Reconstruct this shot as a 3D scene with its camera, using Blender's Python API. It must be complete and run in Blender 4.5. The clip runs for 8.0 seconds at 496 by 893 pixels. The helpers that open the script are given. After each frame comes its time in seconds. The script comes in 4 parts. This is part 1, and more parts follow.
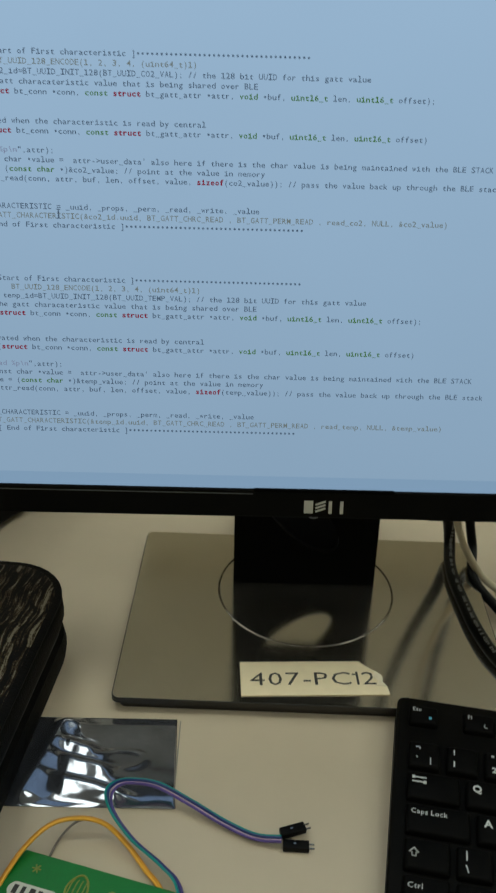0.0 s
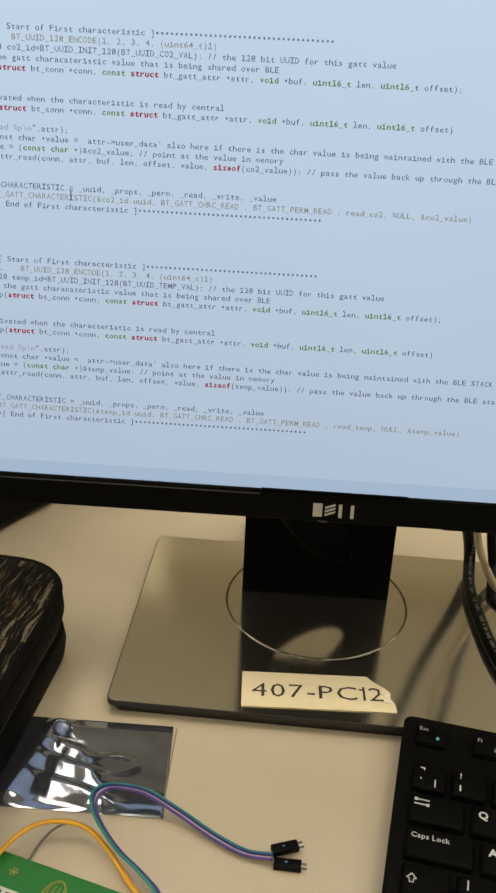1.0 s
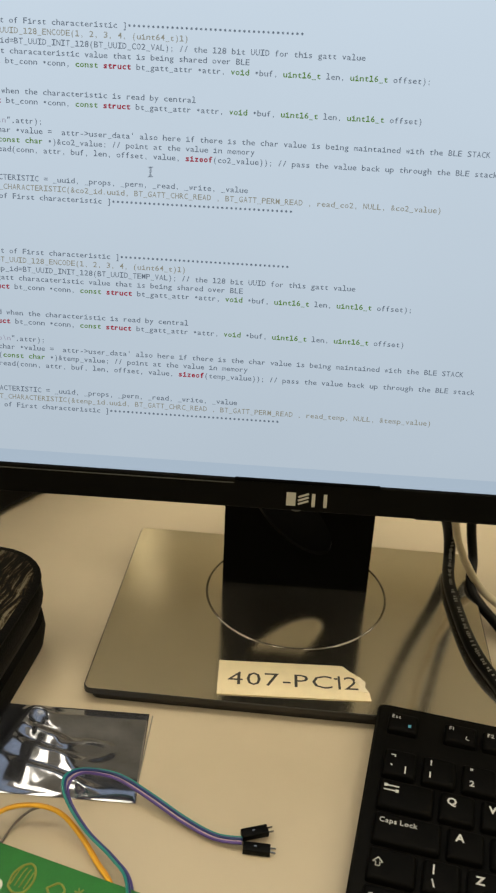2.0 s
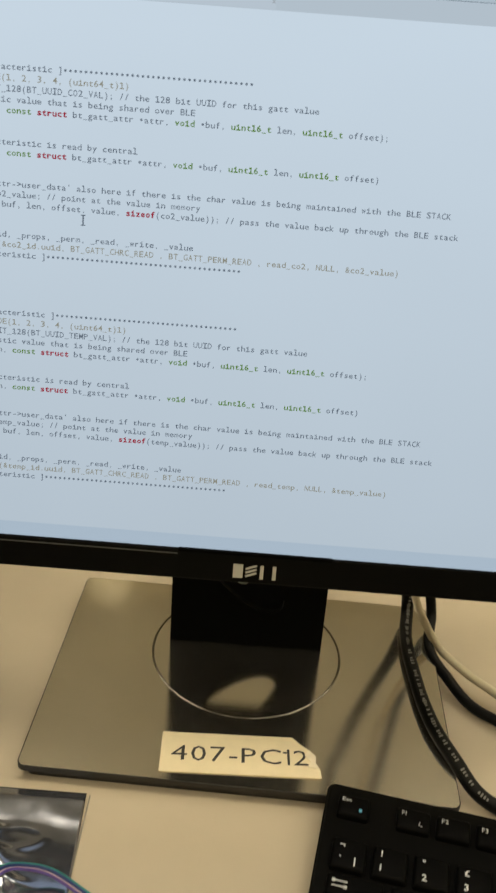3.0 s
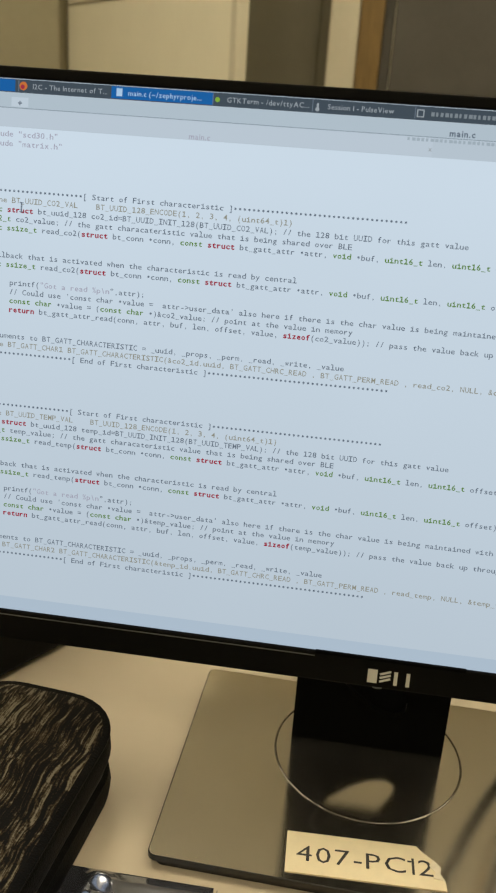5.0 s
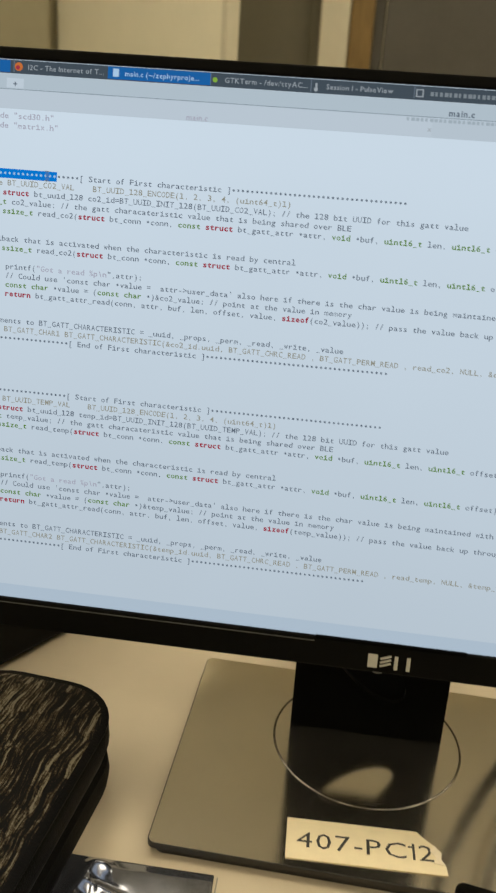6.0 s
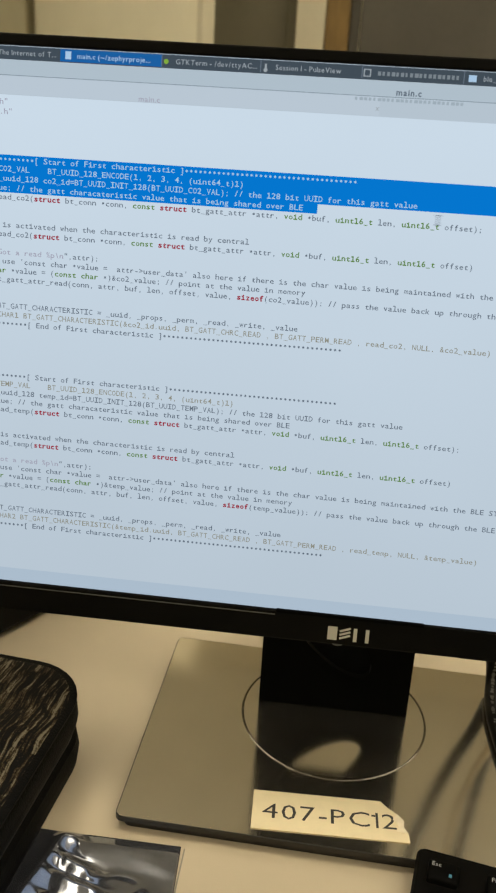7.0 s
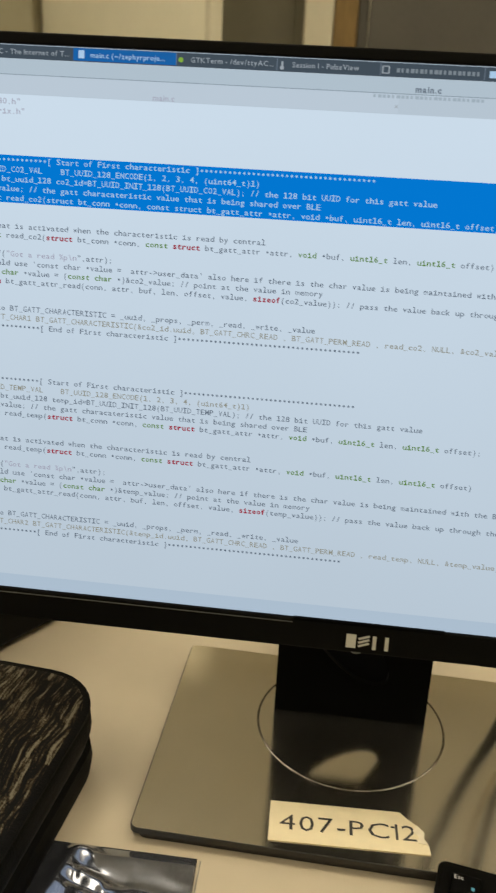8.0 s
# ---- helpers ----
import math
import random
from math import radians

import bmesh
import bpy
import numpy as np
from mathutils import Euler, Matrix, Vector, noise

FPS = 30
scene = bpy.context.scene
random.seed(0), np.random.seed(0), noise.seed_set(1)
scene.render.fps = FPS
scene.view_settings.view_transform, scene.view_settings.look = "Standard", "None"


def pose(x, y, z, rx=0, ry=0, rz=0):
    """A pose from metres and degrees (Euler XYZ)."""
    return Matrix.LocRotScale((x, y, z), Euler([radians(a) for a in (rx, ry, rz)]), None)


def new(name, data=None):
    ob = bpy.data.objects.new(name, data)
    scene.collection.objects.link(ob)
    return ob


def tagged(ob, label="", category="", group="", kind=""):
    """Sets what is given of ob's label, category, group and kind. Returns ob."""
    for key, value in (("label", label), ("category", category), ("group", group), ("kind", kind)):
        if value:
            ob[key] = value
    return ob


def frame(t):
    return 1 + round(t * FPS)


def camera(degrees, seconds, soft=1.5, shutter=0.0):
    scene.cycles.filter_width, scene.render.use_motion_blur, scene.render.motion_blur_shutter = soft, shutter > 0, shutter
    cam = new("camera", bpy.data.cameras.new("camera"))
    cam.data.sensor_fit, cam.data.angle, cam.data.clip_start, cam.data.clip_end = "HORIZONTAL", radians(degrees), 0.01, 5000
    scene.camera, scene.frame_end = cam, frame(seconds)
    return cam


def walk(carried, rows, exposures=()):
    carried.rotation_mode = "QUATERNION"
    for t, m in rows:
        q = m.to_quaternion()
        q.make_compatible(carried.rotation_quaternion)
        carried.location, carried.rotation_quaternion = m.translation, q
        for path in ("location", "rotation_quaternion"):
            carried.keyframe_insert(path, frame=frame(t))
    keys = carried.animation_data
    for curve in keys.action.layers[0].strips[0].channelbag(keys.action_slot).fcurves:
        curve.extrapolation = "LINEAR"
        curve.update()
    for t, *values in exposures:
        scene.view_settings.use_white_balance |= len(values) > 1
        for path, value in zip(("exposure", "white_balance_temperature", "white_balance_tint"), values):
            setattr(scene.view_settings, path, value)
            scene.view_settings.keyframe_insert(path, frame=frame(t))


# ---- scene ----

DESK = 0.74                      # height of the desk top

# ------------------------------------------------------------------ camera
cam = camera(30.849, 8.0, 2.1, 0.5)
cam.data.dof.use_dof, cam.data.dof.focus_distance, cam.data.dof.aperture_fstop = True, 0.46, 26.0
ROWS = [
    (0, -0.0524, -0.3711, 0.3729, -0.56, -28.39, 1.55),
    (0.5, -0.0400, -0.3778, 0.3632, 1.59, -26.07, 2.25),
    (1, -0.0377, -0.3632, 0.3523, 2.16, -26.74, 2.70),
    (1.2, -0.0313, -0.3671, 0.3477, 2.73, -26.21, 2.59),
    (2.3, -0.0200, -0.3689, 0.3500, 2.09, -26.82, 2.90),
    (2.5, -0.0179, -0.3596, 0.3515, 0.63, -26.84, 3.41),
    (3, -0.0139, -0.3284, 0.3699, 0.27, -26.92, 4.30),
    (3.2, -0.0102, -0.3237, 0.3732, 1.95, -26.03, 4.14),
    (3.3, -0.0176, -0.3270, 0.3827, 2.67, -25.73, 4.16),
    (3.4, -0.0318, -0.3314, 0.4001, 3.25, -25.84, 4.17),
    (3.5, -0.0471, -0.3414, 0.4102, 3.58, -24.75, 3.88),
    (3.7, -0.0570, -0.3519, 0.4147, 5.60, -23.21, 3.78),
    (4, -0.0599, -0.3525, 0.4012, 4.98, -22.65, 4.03),
    (4.3, -0.0463, -0.3525, 0.3906, 5.58, -22.10, 3.85),
    (4.5, -0.0501, -0.3540, 0.3896, 5.35, -21.82, 4.02),
    (4.7, -0.0440, -0.3513, 0.3896, 6.11, -21.86, 3.88),
    (5.8, -0.0398, -0.3409, 0.3875, 6.93, -23.09, 3.60),
    (6, -0.0446, -0.3466, 0.3828, 6.02, -22.33, 3.69),
    (6.5, -0.0310, -0.3522, 0.3801, 5.50, -22.51, 3.45),
    (7, -0.0288, -0.3538, 0.3800, 5.19, -22.83, 3.22),
    (7.5, -0.0279, -0.3502, 0.3765, 4.80, -23.03, 3.03),
    (8, -0.0339, -0.3473, 0.3764, 5.70, -22.52, 2.83),
]
EXPOSURES = [(0.0, -0.66, 5250, 2), (0.3, -0.08, 5750, 11), (0.8, -0.07, 6000, 12), (1.2, -0.06, 6200, 12), (2.5, -0.03, 6500, 10), (3.5, -0.07, 6500, 10), (3.8, 0.16, 6450, 10), (4.1, 0.18, 6450, 10), (4.5, 0.05, 6500, 10), (6.0, 0.0, 6500, 10), (8.0, 0.04, 6400, 10)]
walk(cam, [(t, pose(x, y, z + DESK, 90 + pitch, 0, yaw) @ pose(0, 0, 0, 0, 0, roll)) for t, x, y, z, yaw, pitch, roll in ROWS], EXPOSURES)

# ------------------------------------------------------------------ light
world = bpy.data.worlds.new("room_air")
scene.world = world
world.use_nodes = True
world.node_tree.nodes["Background"].inputs[0].default_value = (1.0, 0.93, 0.82, 1)
world.node_tree.nodes["Background"].inputs[1].default_value = 0.02
LAMPS = [(x, y) for x in (-1.9, -0.65, 0.6, 1.85) for y in (-1.5, 0.0, 1.15)]
SCREEN_POWER = 0.96


# ------------------------------------------------------------------ materials
def material(name, colour, rough=0.5, metal=0.0, spread=0.0, scale=40.0, bump=0.0, bump_scale=400.0, stretch=(1, 1, 1), coat=0.0, spec=0.5, rough_spread=0.0):
    """A principled surface whose colour and gloss wander at two scales, with fine relief."""
    m = bpy.data.materials.new(name)
    m.use_nodes = True
    n, l = m.node_tree.nodes, m.node_tree.links
    b = n["Principled BSDF"]
    b.inputs["Roughness"].default_value = rough
    b.inputs["Metallic"].default_value = metal
    b.inputs["Specular IOR Level"].default_value = spec
    b.inputs["Coat Weight"].default_value = coat
    b.inputs["Base Color"].default_value = (*colour, 1)
    tc = n.new("ShaderNodeTexCoord")
    mp = n.new("ShaderNodeMapping")
    mp.inputs["Scale"].default_value = stretch
    l.new(tc.outputs["Object"], mp.inputs["Vector"])
    if spread or rough_spread:
        big, fine, mix = n.new("ShaderNodeTexNoise"), n.new("ShaderNodeTexNoise"), n.new("ShaderNodeMath")
        big.inputs["Scale"].default_value, fine.inputs["Scale"].default_value = scale, scale * 9
        big.inputs["Detail"].default_value = 5
        l.new(mp.outputs[0], big.inputs["Vector"]), l.new(mp.outputs[0], fine.inputs["Vector"])
        mix.operation = "MULTIPLY_ADD"
        l.new(fine.outputs[0], mix.inputs[0])
        mix.inputs[1].default_value = 0.4
        l.new(big.outputs[0], mix.inputs[2])
        ramp = n.new("ShaderNodeMapRange")
        ramp.inputs["From Min"].default_value, ramp.inputs["From Max"].default_value = 0.4, 1.0
        l.new(mix.outputs[0], ramp.inputs["Value"])
        if spread:
            hue = n.new("ShaderNodeMix")
            hue.data_type = "RGBA"
            hue.inputs["A"].default_value = (*[c * (1 - spread) for c in colour], 1)
            hue.inputs["B"].default_value = (*[min(1, c * (1 + spread)) for c in colour], 1)
            l.new(ramp.outputs[0], hue.inputs["Factor"])
            l.new(hue.outputs["Result"], b.inputs["Base Color"])
        if rough_spread:
            rr = n.new("ShaderNodeMapRange")
            rr.inputs["To Min"].default_value, rr.inputs["To Max"].default_value = max(0.02, rough - rough_spread), rough + rough_spread
            l.new(ramp.outputs[0], rr.inputs["Value"])
            l.new(rr.outputs[0], b.inputs["Roughness"])
    if bump:
        grain, bp = n.new("ShaderNodeTexNoise"), n.new("ShaderNodeBump")
        grain.inputs["Scale"].default_value = bump_scale
        grain.inputs["Detail"].default_value = 4
        bp.inputs["Strength"].default_value = bump
        bp.inputs["Distance"].default_value = 0.0006
        l.new(mp.outputs[0], grain.inputs["Vector"]), l.new(grain.outputs[0], bp.inputs["Height"])
        l.new(bp.outputs[0], b.inputs["Normal"])
    return m


def glowing(name, colour, strength=1.0):
    m = bpy.data.materials.new(name)
    m.use_nodes = True
    n, l = m.node_tree.nodes, m.node_tree.links
    n.remove(n["Principled BSDF"])
    e = n.new("ShaderNodeEmission")
    e.inputs[0].default_value, e.inputs[1].default_value = (*colour, 1), strength
    l.new(e.outputs[0], n["Material Output"].inputs[0])
    return m


LAMINATE = material("beige_laminate", (0.56, 0.48, 0.36), 0.42, 0, 0.05, 6, 0.06, 900, rough_spread=0.06)
EDGE_BAND = material("grey_edge_band", (0.32, 0.29, 0.24), 0.5, 0, 0.08, 30)
BLACK = material("black_plastic", (0.0018, 0.0018, 0.0018), 0.5, 0, 0.15, 60, 0.12, 1800, spec=0.12)
GLOSS_BLACK = material("satin_black_plastic", (0.0014, 0.0014, 0.0014), 0.55, 0, 0.12, 40, 0.04, 1500, spec=0.03)
RISER_BACKING = material("matt_black_backing", (0.0012, 0.0012, 0.0012), 0.8, 0, 0.1, 60, spec=0.02)
BEZEL = material("bezel_black", (0.0018, 0.0018, 0.0018), 0.45, 0, 0.12, 50, 0.1, 2500, spec=0.09)
BEZEL_LINE = material("bezel_grey", (0.055, 0.054, 0.052), 0.35, 0, 0.1, 60, spec=0.4)
KEYBODY = material("keyboard_black", (0.0036, 0.0034, 0.0031), 0.55, 0, 0.15, 60, 0.15, 2500, spec=0.08)
KEYCAP = material("keycap_black", (0.0020, 0.0019, 0.0018), 0.55, 0, 0.2, 120, 0.2, 3000, spec=0.06)
LEGEND = material("white_print", (0.60, 0.61, 0.61), 0.5, 0, 0.08, 300)
LEGEND_BLUE = material("blue_print", (0.10, 0.36, 0.55), 0.5, 0, 0.08, 300)
STEEL = material("brushed_grey_metal", (0.95, 0.90, 0.80), 0.11, 0.98, 0.05, 25, 0.02, 1400, (1, 1, 1), rough_spread=0.015)
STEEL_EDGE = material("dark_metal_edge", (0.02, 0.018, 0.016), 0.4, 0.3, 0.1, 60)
CHROME = material("polished_ring_metal", (0.33, 0.31, 0.28), 0.15, 1.0, 0.05, 60)
SILVER = material("silver_badge", (0.62, 0.62, 0.60), 0.3, 0.6, 0.04, 300)
PAPER = material("cream_label_paper", (0.78, 0.68, 0.47), 0.55, 0, 0.05, 120, 0.1, 1500)
PAPER_TORN = material("torn_paper_core", (0.80, 0.72, 0.56), 0.85, 0, 0.1, 400, 0.5, 2500)
INK = material("black_ink", (0.03, 0.028, 0.026), 0.5, 0, 0.1, 300)
FILM = material("static_shield_film", (0.30, 0.315, 0.38), 0.125, 0.88, 0.25, 60, 0.02, 160, rough_spread=0.03)
FILM_EDGE = material("clear_film_seam", (0.45, 0.43, 0.38), 0.2, 0.3, 0.1, 100)
WIRE_TEAL = material("teal_wire", (0.015, 0.24, 0.22), 0.38, 0, 0.1, 200)
WIRE_BLUE = material("blue_wire", (0.014, 0.03, 0.16), 0.38, 0, 0.1, 200)
WIRE_PURPLE = material("purple_wire", (0.085, 0.05, 0.26), 0.38, 0, 0.1, 200)
WIRE_PINK = material("mauve_wire", (0.50, 0.36, 0.46), 0.38, 0, 0.1, 200)
WIRE_YELLOW = material("yellow_wire", (0.80, 0.42, 0.02), 0.4, 0, 0.06, 200)
WIRE_GREY = material("grey_wire", (0.16, 0.14, 0.12), 0.4, 0, 0.08, 200)
WIRE_ORANGE = material("orange_wire", (0.70, 0.31, 0.02), 0.4, 0, 0.06, 200)
CABLE_BLACK = material("black_cable_rubber", (0.003, 0.003, 0.003), 0.4, 0, 0.15, 120, 0.08, 1500, spec=0.15)
CABLE_CREAM = material("cream_cable_rubber", (0.60, 0.53, 0.38), 0.4, 0, 0.05, 120, 0.08, 1500)
CABLE_PRINT = material("grey_cable_print", (0.15, 0.145, 0.13), 0.6, 0, 0.1, 300)
GREEN_CARD = material("green_card", (0.02, 0.17, 0.022), 0.35, 0, 0.12, 120, 0.05, 1000)
GOLD_PRINT = material("gold_print", (0.27, 0.28, 0.05), 0.4, 0, 0.1, 300)
WHITE_PRINT = material("white_print_panel", (0.66, 0.66, 0.60), 0.4, 0, 0.05, 200)
WALL = material("cream_wall_paint", (0.78, 0.72, 0.56), 0.7, 0, 0.04, 4, 0.2, 300)
CUPBOARD = material("cream_cupboard_laminate", (0.84, 0.79, 0.63), 0.45, 0, 0.03, 6, 0.05, 500)
RECESS_SHADE = material("recess_shade_olive", (0.17, 0.155, 0.11), 0.6, 0, 0.08, 8, 0.1, 400)
SHADED_PANEL = material("shade_toned_cream", (0.36, 0.325, 0.22), 0.7, 0, 0.05, 5, 0.15, 300)
PALE_FRAME = material("pale_door_frame", (0.62, 0.57, 0.44), 0.5, 0, 0.05, 8)
WOOD = material("oak_door_wood", (0.20, 0.125, 0.04), 0.45, 0, 0.22, 14, 0.15, 200, (8, 8, 1))
CHARCOAL = material("charcoal_board", (0.085, 0.078, 0.066), 0.75, 0, 0.1, 10, 0.2, 500)
CARPET = material("grey_carpet", (0.24, 0.235, 0.23), 0.95, 0, 0.2, 30, 0.8, 500)
PLASTER = material("ceiling_tile_white", (0.86, 0.85, 0.82), 0.85, 0, 0.04, 20, 0.3, 300)
BOXCARD = material("tan_box_card", (0.55, 0.44, 0.30), 0.7, 0, 0.08, 20)
METAL_LEG = material("grey_leg_metal", (0.25, 0.25, 0.25), 0.4, 0.7, 0.05, 30)
LAMP_GLOW = glowing("lamp_diffuser", (1.0, 0.88, 0.63), 8.6)
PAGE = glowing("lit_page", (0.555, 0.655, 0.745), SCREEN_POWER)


def painted_falloff(m, low, high):
    """Paints a slanted view's fall-off towards the lower edge into the glow, with slight clouding."""
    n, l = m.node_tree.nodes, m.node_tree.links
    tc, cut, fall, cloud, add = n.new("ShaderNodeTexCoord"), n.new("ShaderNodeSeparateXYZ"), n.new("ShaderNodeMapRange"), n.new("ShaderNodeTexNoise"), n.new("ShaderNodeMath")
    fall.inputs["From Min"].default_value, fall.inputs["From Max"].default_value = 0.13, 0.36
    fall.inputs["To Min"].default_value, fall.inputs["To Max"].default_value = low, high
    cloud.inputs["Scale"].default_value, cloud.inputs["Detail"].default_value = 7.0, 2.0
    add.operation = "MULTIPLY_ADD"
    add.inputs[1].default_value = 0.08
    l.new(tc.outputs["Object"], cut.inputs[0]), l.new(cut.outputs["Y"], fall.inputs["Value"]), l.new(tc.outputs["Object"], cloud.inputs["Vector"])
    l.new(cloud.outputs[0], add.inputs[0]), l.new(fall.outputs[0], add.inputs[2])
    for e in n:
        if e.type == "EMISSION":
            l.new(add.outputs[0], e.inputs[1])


# the page's emission carries the dimming that a slanted view gives
painted_falloff(PAGE, 0.80, 1.01)
PAGE_GREY = glowing("lit_toolbar", (0.475, 0.56, 0.635), SCREEN_POWER)
PAGE_STATUS = glowing("lit_status_strip", (0.42, 0.52, 0.62), SCREEN_POWER)
TASKBAR = glowing("lit_taskbar", (0.055, 0.075, 0.095), SCREEN_POWER)
TASK_BLUE = glowing("lit_active_task", (0.012, 0.115, 0.36), SCREEN_POWER)
SELECT = glowing("lit_selection", (0.002, 0.185, 0.63), SCREEN_POWER)
TX_DARK = glowing("lit_dark_letters", (0.13, 0.165, 0.21), SCREEN_POWER)
TX_RED = glowing("lit_red_letters", (0.33, 0.035, 0.06), SCREEN_POWER)
TX_GREEN = glowing("lit_green_letters", (0.11, 0.23, 0.05), SCREEN_POWER)
TX_BROWN = glowing("lit_brown_letters", (0.27, 0.27, 0.22), SCREEN_POWER)
TX_PALE = glowing("lit_pale_letters", (0.36, 0.36, 0.45), SCREEN_POWER)
TX_WHITE = glowing("lit_white_letters", (0.40, 0.58, 0.77), SCREEN_POWER)
TX_LIGHT = glowing("lit_grey_letters", (0.33, 0.37, 0.40), SCREEN_POWER)
ICON_ORANGE = glowing("lit_orange_icon", (0.55, 0.16, 0.04), SCREEN_POWER)
ICON_GREEN = glowing("lit_green_icon", (0.22, 0.40, 0.05), SCREEN_POWER)


# ------------------------------------------------------------------ builders
def link(name, bm, mats, parent=None, label="", smooth=None):
    me = bpy.data.meshes.new(name)
    bm.to_mesh(me)
    bm.free()
    for m in mats if isinstance(mats, (list, tuple)) else [mats]:
        me.materials.append(m)
    if smooth is not None:
        me.shade_smooth()
        if smooth < 180:
            me.set_sharp_from_angle(angle=radians(smooth))
    ob = new(name, me)
    ob.parent = parent
    if label:
        tagged(ob, label)
    return ob


def part(name, bm, mats, parent, label="", smooth=None):
    return link(name, bm, mats, parent, label, smooth)


def thing(name, m, label, category, group="", kind=""):
    ob = new(name)
    ob.empty_display_size = 0.02
    ob.matrix_basis = m
    return tagged(ob, label, category, group, kind)


def box(x0, x1, y0, y1, z0, z1, bevel=0.0, segments=2, bm=None, mat=0):
    """A box with rounded edges, alone or added to bm."""
    own = bmesh.new()
    bmesh.ops.create_cube(own, size=1)
    for v in own.verts:
        v.co = ((x0 + x1) / 2 + v.co.x * (x1 - x0), (y0 + y1) / 2 + v.co.y * (y1 - y0), (z0 + z1) / 2 + v.co.z * (z1 - z0))
    if bevel:
        bmesh.ops.bevel(own, geom=own.edges[:], offset=bevel, segments=segments, profile=0.5, affect="EDGES")
    for f in own.faces:
        f.material_index = mat
    if bm is None:
        return own
    me = bpy.data.meshes.new("joined")
    own.to_mesh(me)
    own.free()
    bm.from_mesh(me)
    bpy.data.meshes.remove(me)
    return bm


def quad(bm, x0, x1, y0, y1, z, mat=0):
    f = bm.faces.new([bm.verts.new((x, y, z)) for x, y in ((x0, y0), (x1, y0), (x1, y1), (x0, y1))])
    f.material_index = mat
    return bm


def rounded(w, d, r, n=6):
    """The outline of a rectangle with round corners, about its middle."""
    out = []
    for cx, cy, a in ((w / 2 - r, d / 2 - r, 0), (-w / 2 + r, d / 2 - r, 90), (-w / 2 + r, -d / 2 + r, 180), (w / 2 - r, -d / 2 + r, 270)):
        out += [(cx + r * math.cos(radians(a + 90 * k / n)), cy + r * math.sin(radians(a + 90 * k / n))) for k in range(n + 1)]
    return out


def loft(rings, caps=True):
    """A skin through rings of equally many points."""
    bm = bmesh.new()
    vs = [[bm.verts.new(p) for p in ring] for ring in rings]
    n = len(vs[0])
    for a, b in zip(vs, vs[1:]):
        for k in range(n):
            bm.faces.new((a[k], a[(k + 1) % n], b[(k + 1) % n], b[k]))
    if caps:
        bm.faces.new(vs[0][::-1])
        bm.faces.new(vs[-1])
    bmesh.ops.recalc_face_normals(bm, faces=bm.faces)
    return bm


def spline(points, steps=10):
    """A smooth line through points."""
    p = [Vector(q) for q in points]
    p = [2 * p[0] - p[1], *p, 2 * p[-1] - p[-2]]
    out = []
    for a, b, c, d in zip(p, p[1:], p[2:], p[3:]):
        for k in range(steps):
            t = k / steps
            out.append(0.5 * (2 * b + (c - a) * t + (2 * a - 5 * b + 4 * c - d) * t * t + (3 * b - a - 3 * c + d) * t ** 3))
    return out + [p[-2]]


def tube(points, r, sides=10, steps=10, side=0.0, up=0.0, turn=None):
    """A round cable along a smooth line; side and up shift it across its run, for the strands of a ribbon, which turns on edge between the two shares of turn."""
    line = spline(points, steps)
    rings = []
    for k, c in enumerate(line):
        ahead = (line[min(k + 1, len(line) - 1)] - line[max(k - 1, 0)]).normalized()
        right = ahead.cross(Vector((0, 0, 1)))
        right = right.normalized() if right.length > 1e-4 else Vector((1, 0, 0))
        above = right.cross(ahead)
        if turn:
            f = min(1.0, max(0.0, (k / (len(line) - 1) - turn[0]) / (turn[1] - turn[0])))
            a = 0.95 * f * f * (3 - 2 * f)
            right, above = right * math.cos(a) + above * math.sin(a), above * math.cos(a) - right * math.sin(a)
        rings.append([c + right * (side + r * math.cos(2 * math.pi * s / sides)) + above * (up + r * math.sin(2 * math.pi * s / sides)) for s in range(sides)])
    return loft(rings)


# ------------------------------------------------------------------ letters
GLYPHS = {}


# the feet and flags that a typewriter face gives its narrow letters: from, to and height about the stem
SERIFS = {"i": ((-0.22, 0.22, 0.04), (-0.20, 0.0, 0.47)), "l": ((-0.22, 0.22, 0.04), (-0.20, 0.0, 0.69)), "1": ((-0.22, 0.22, 0.04), (-0.20, 0.0, 0.60)), "I": ((-0.2, 0.2, 0.04), (-0.2, 0.2, 0.66))}


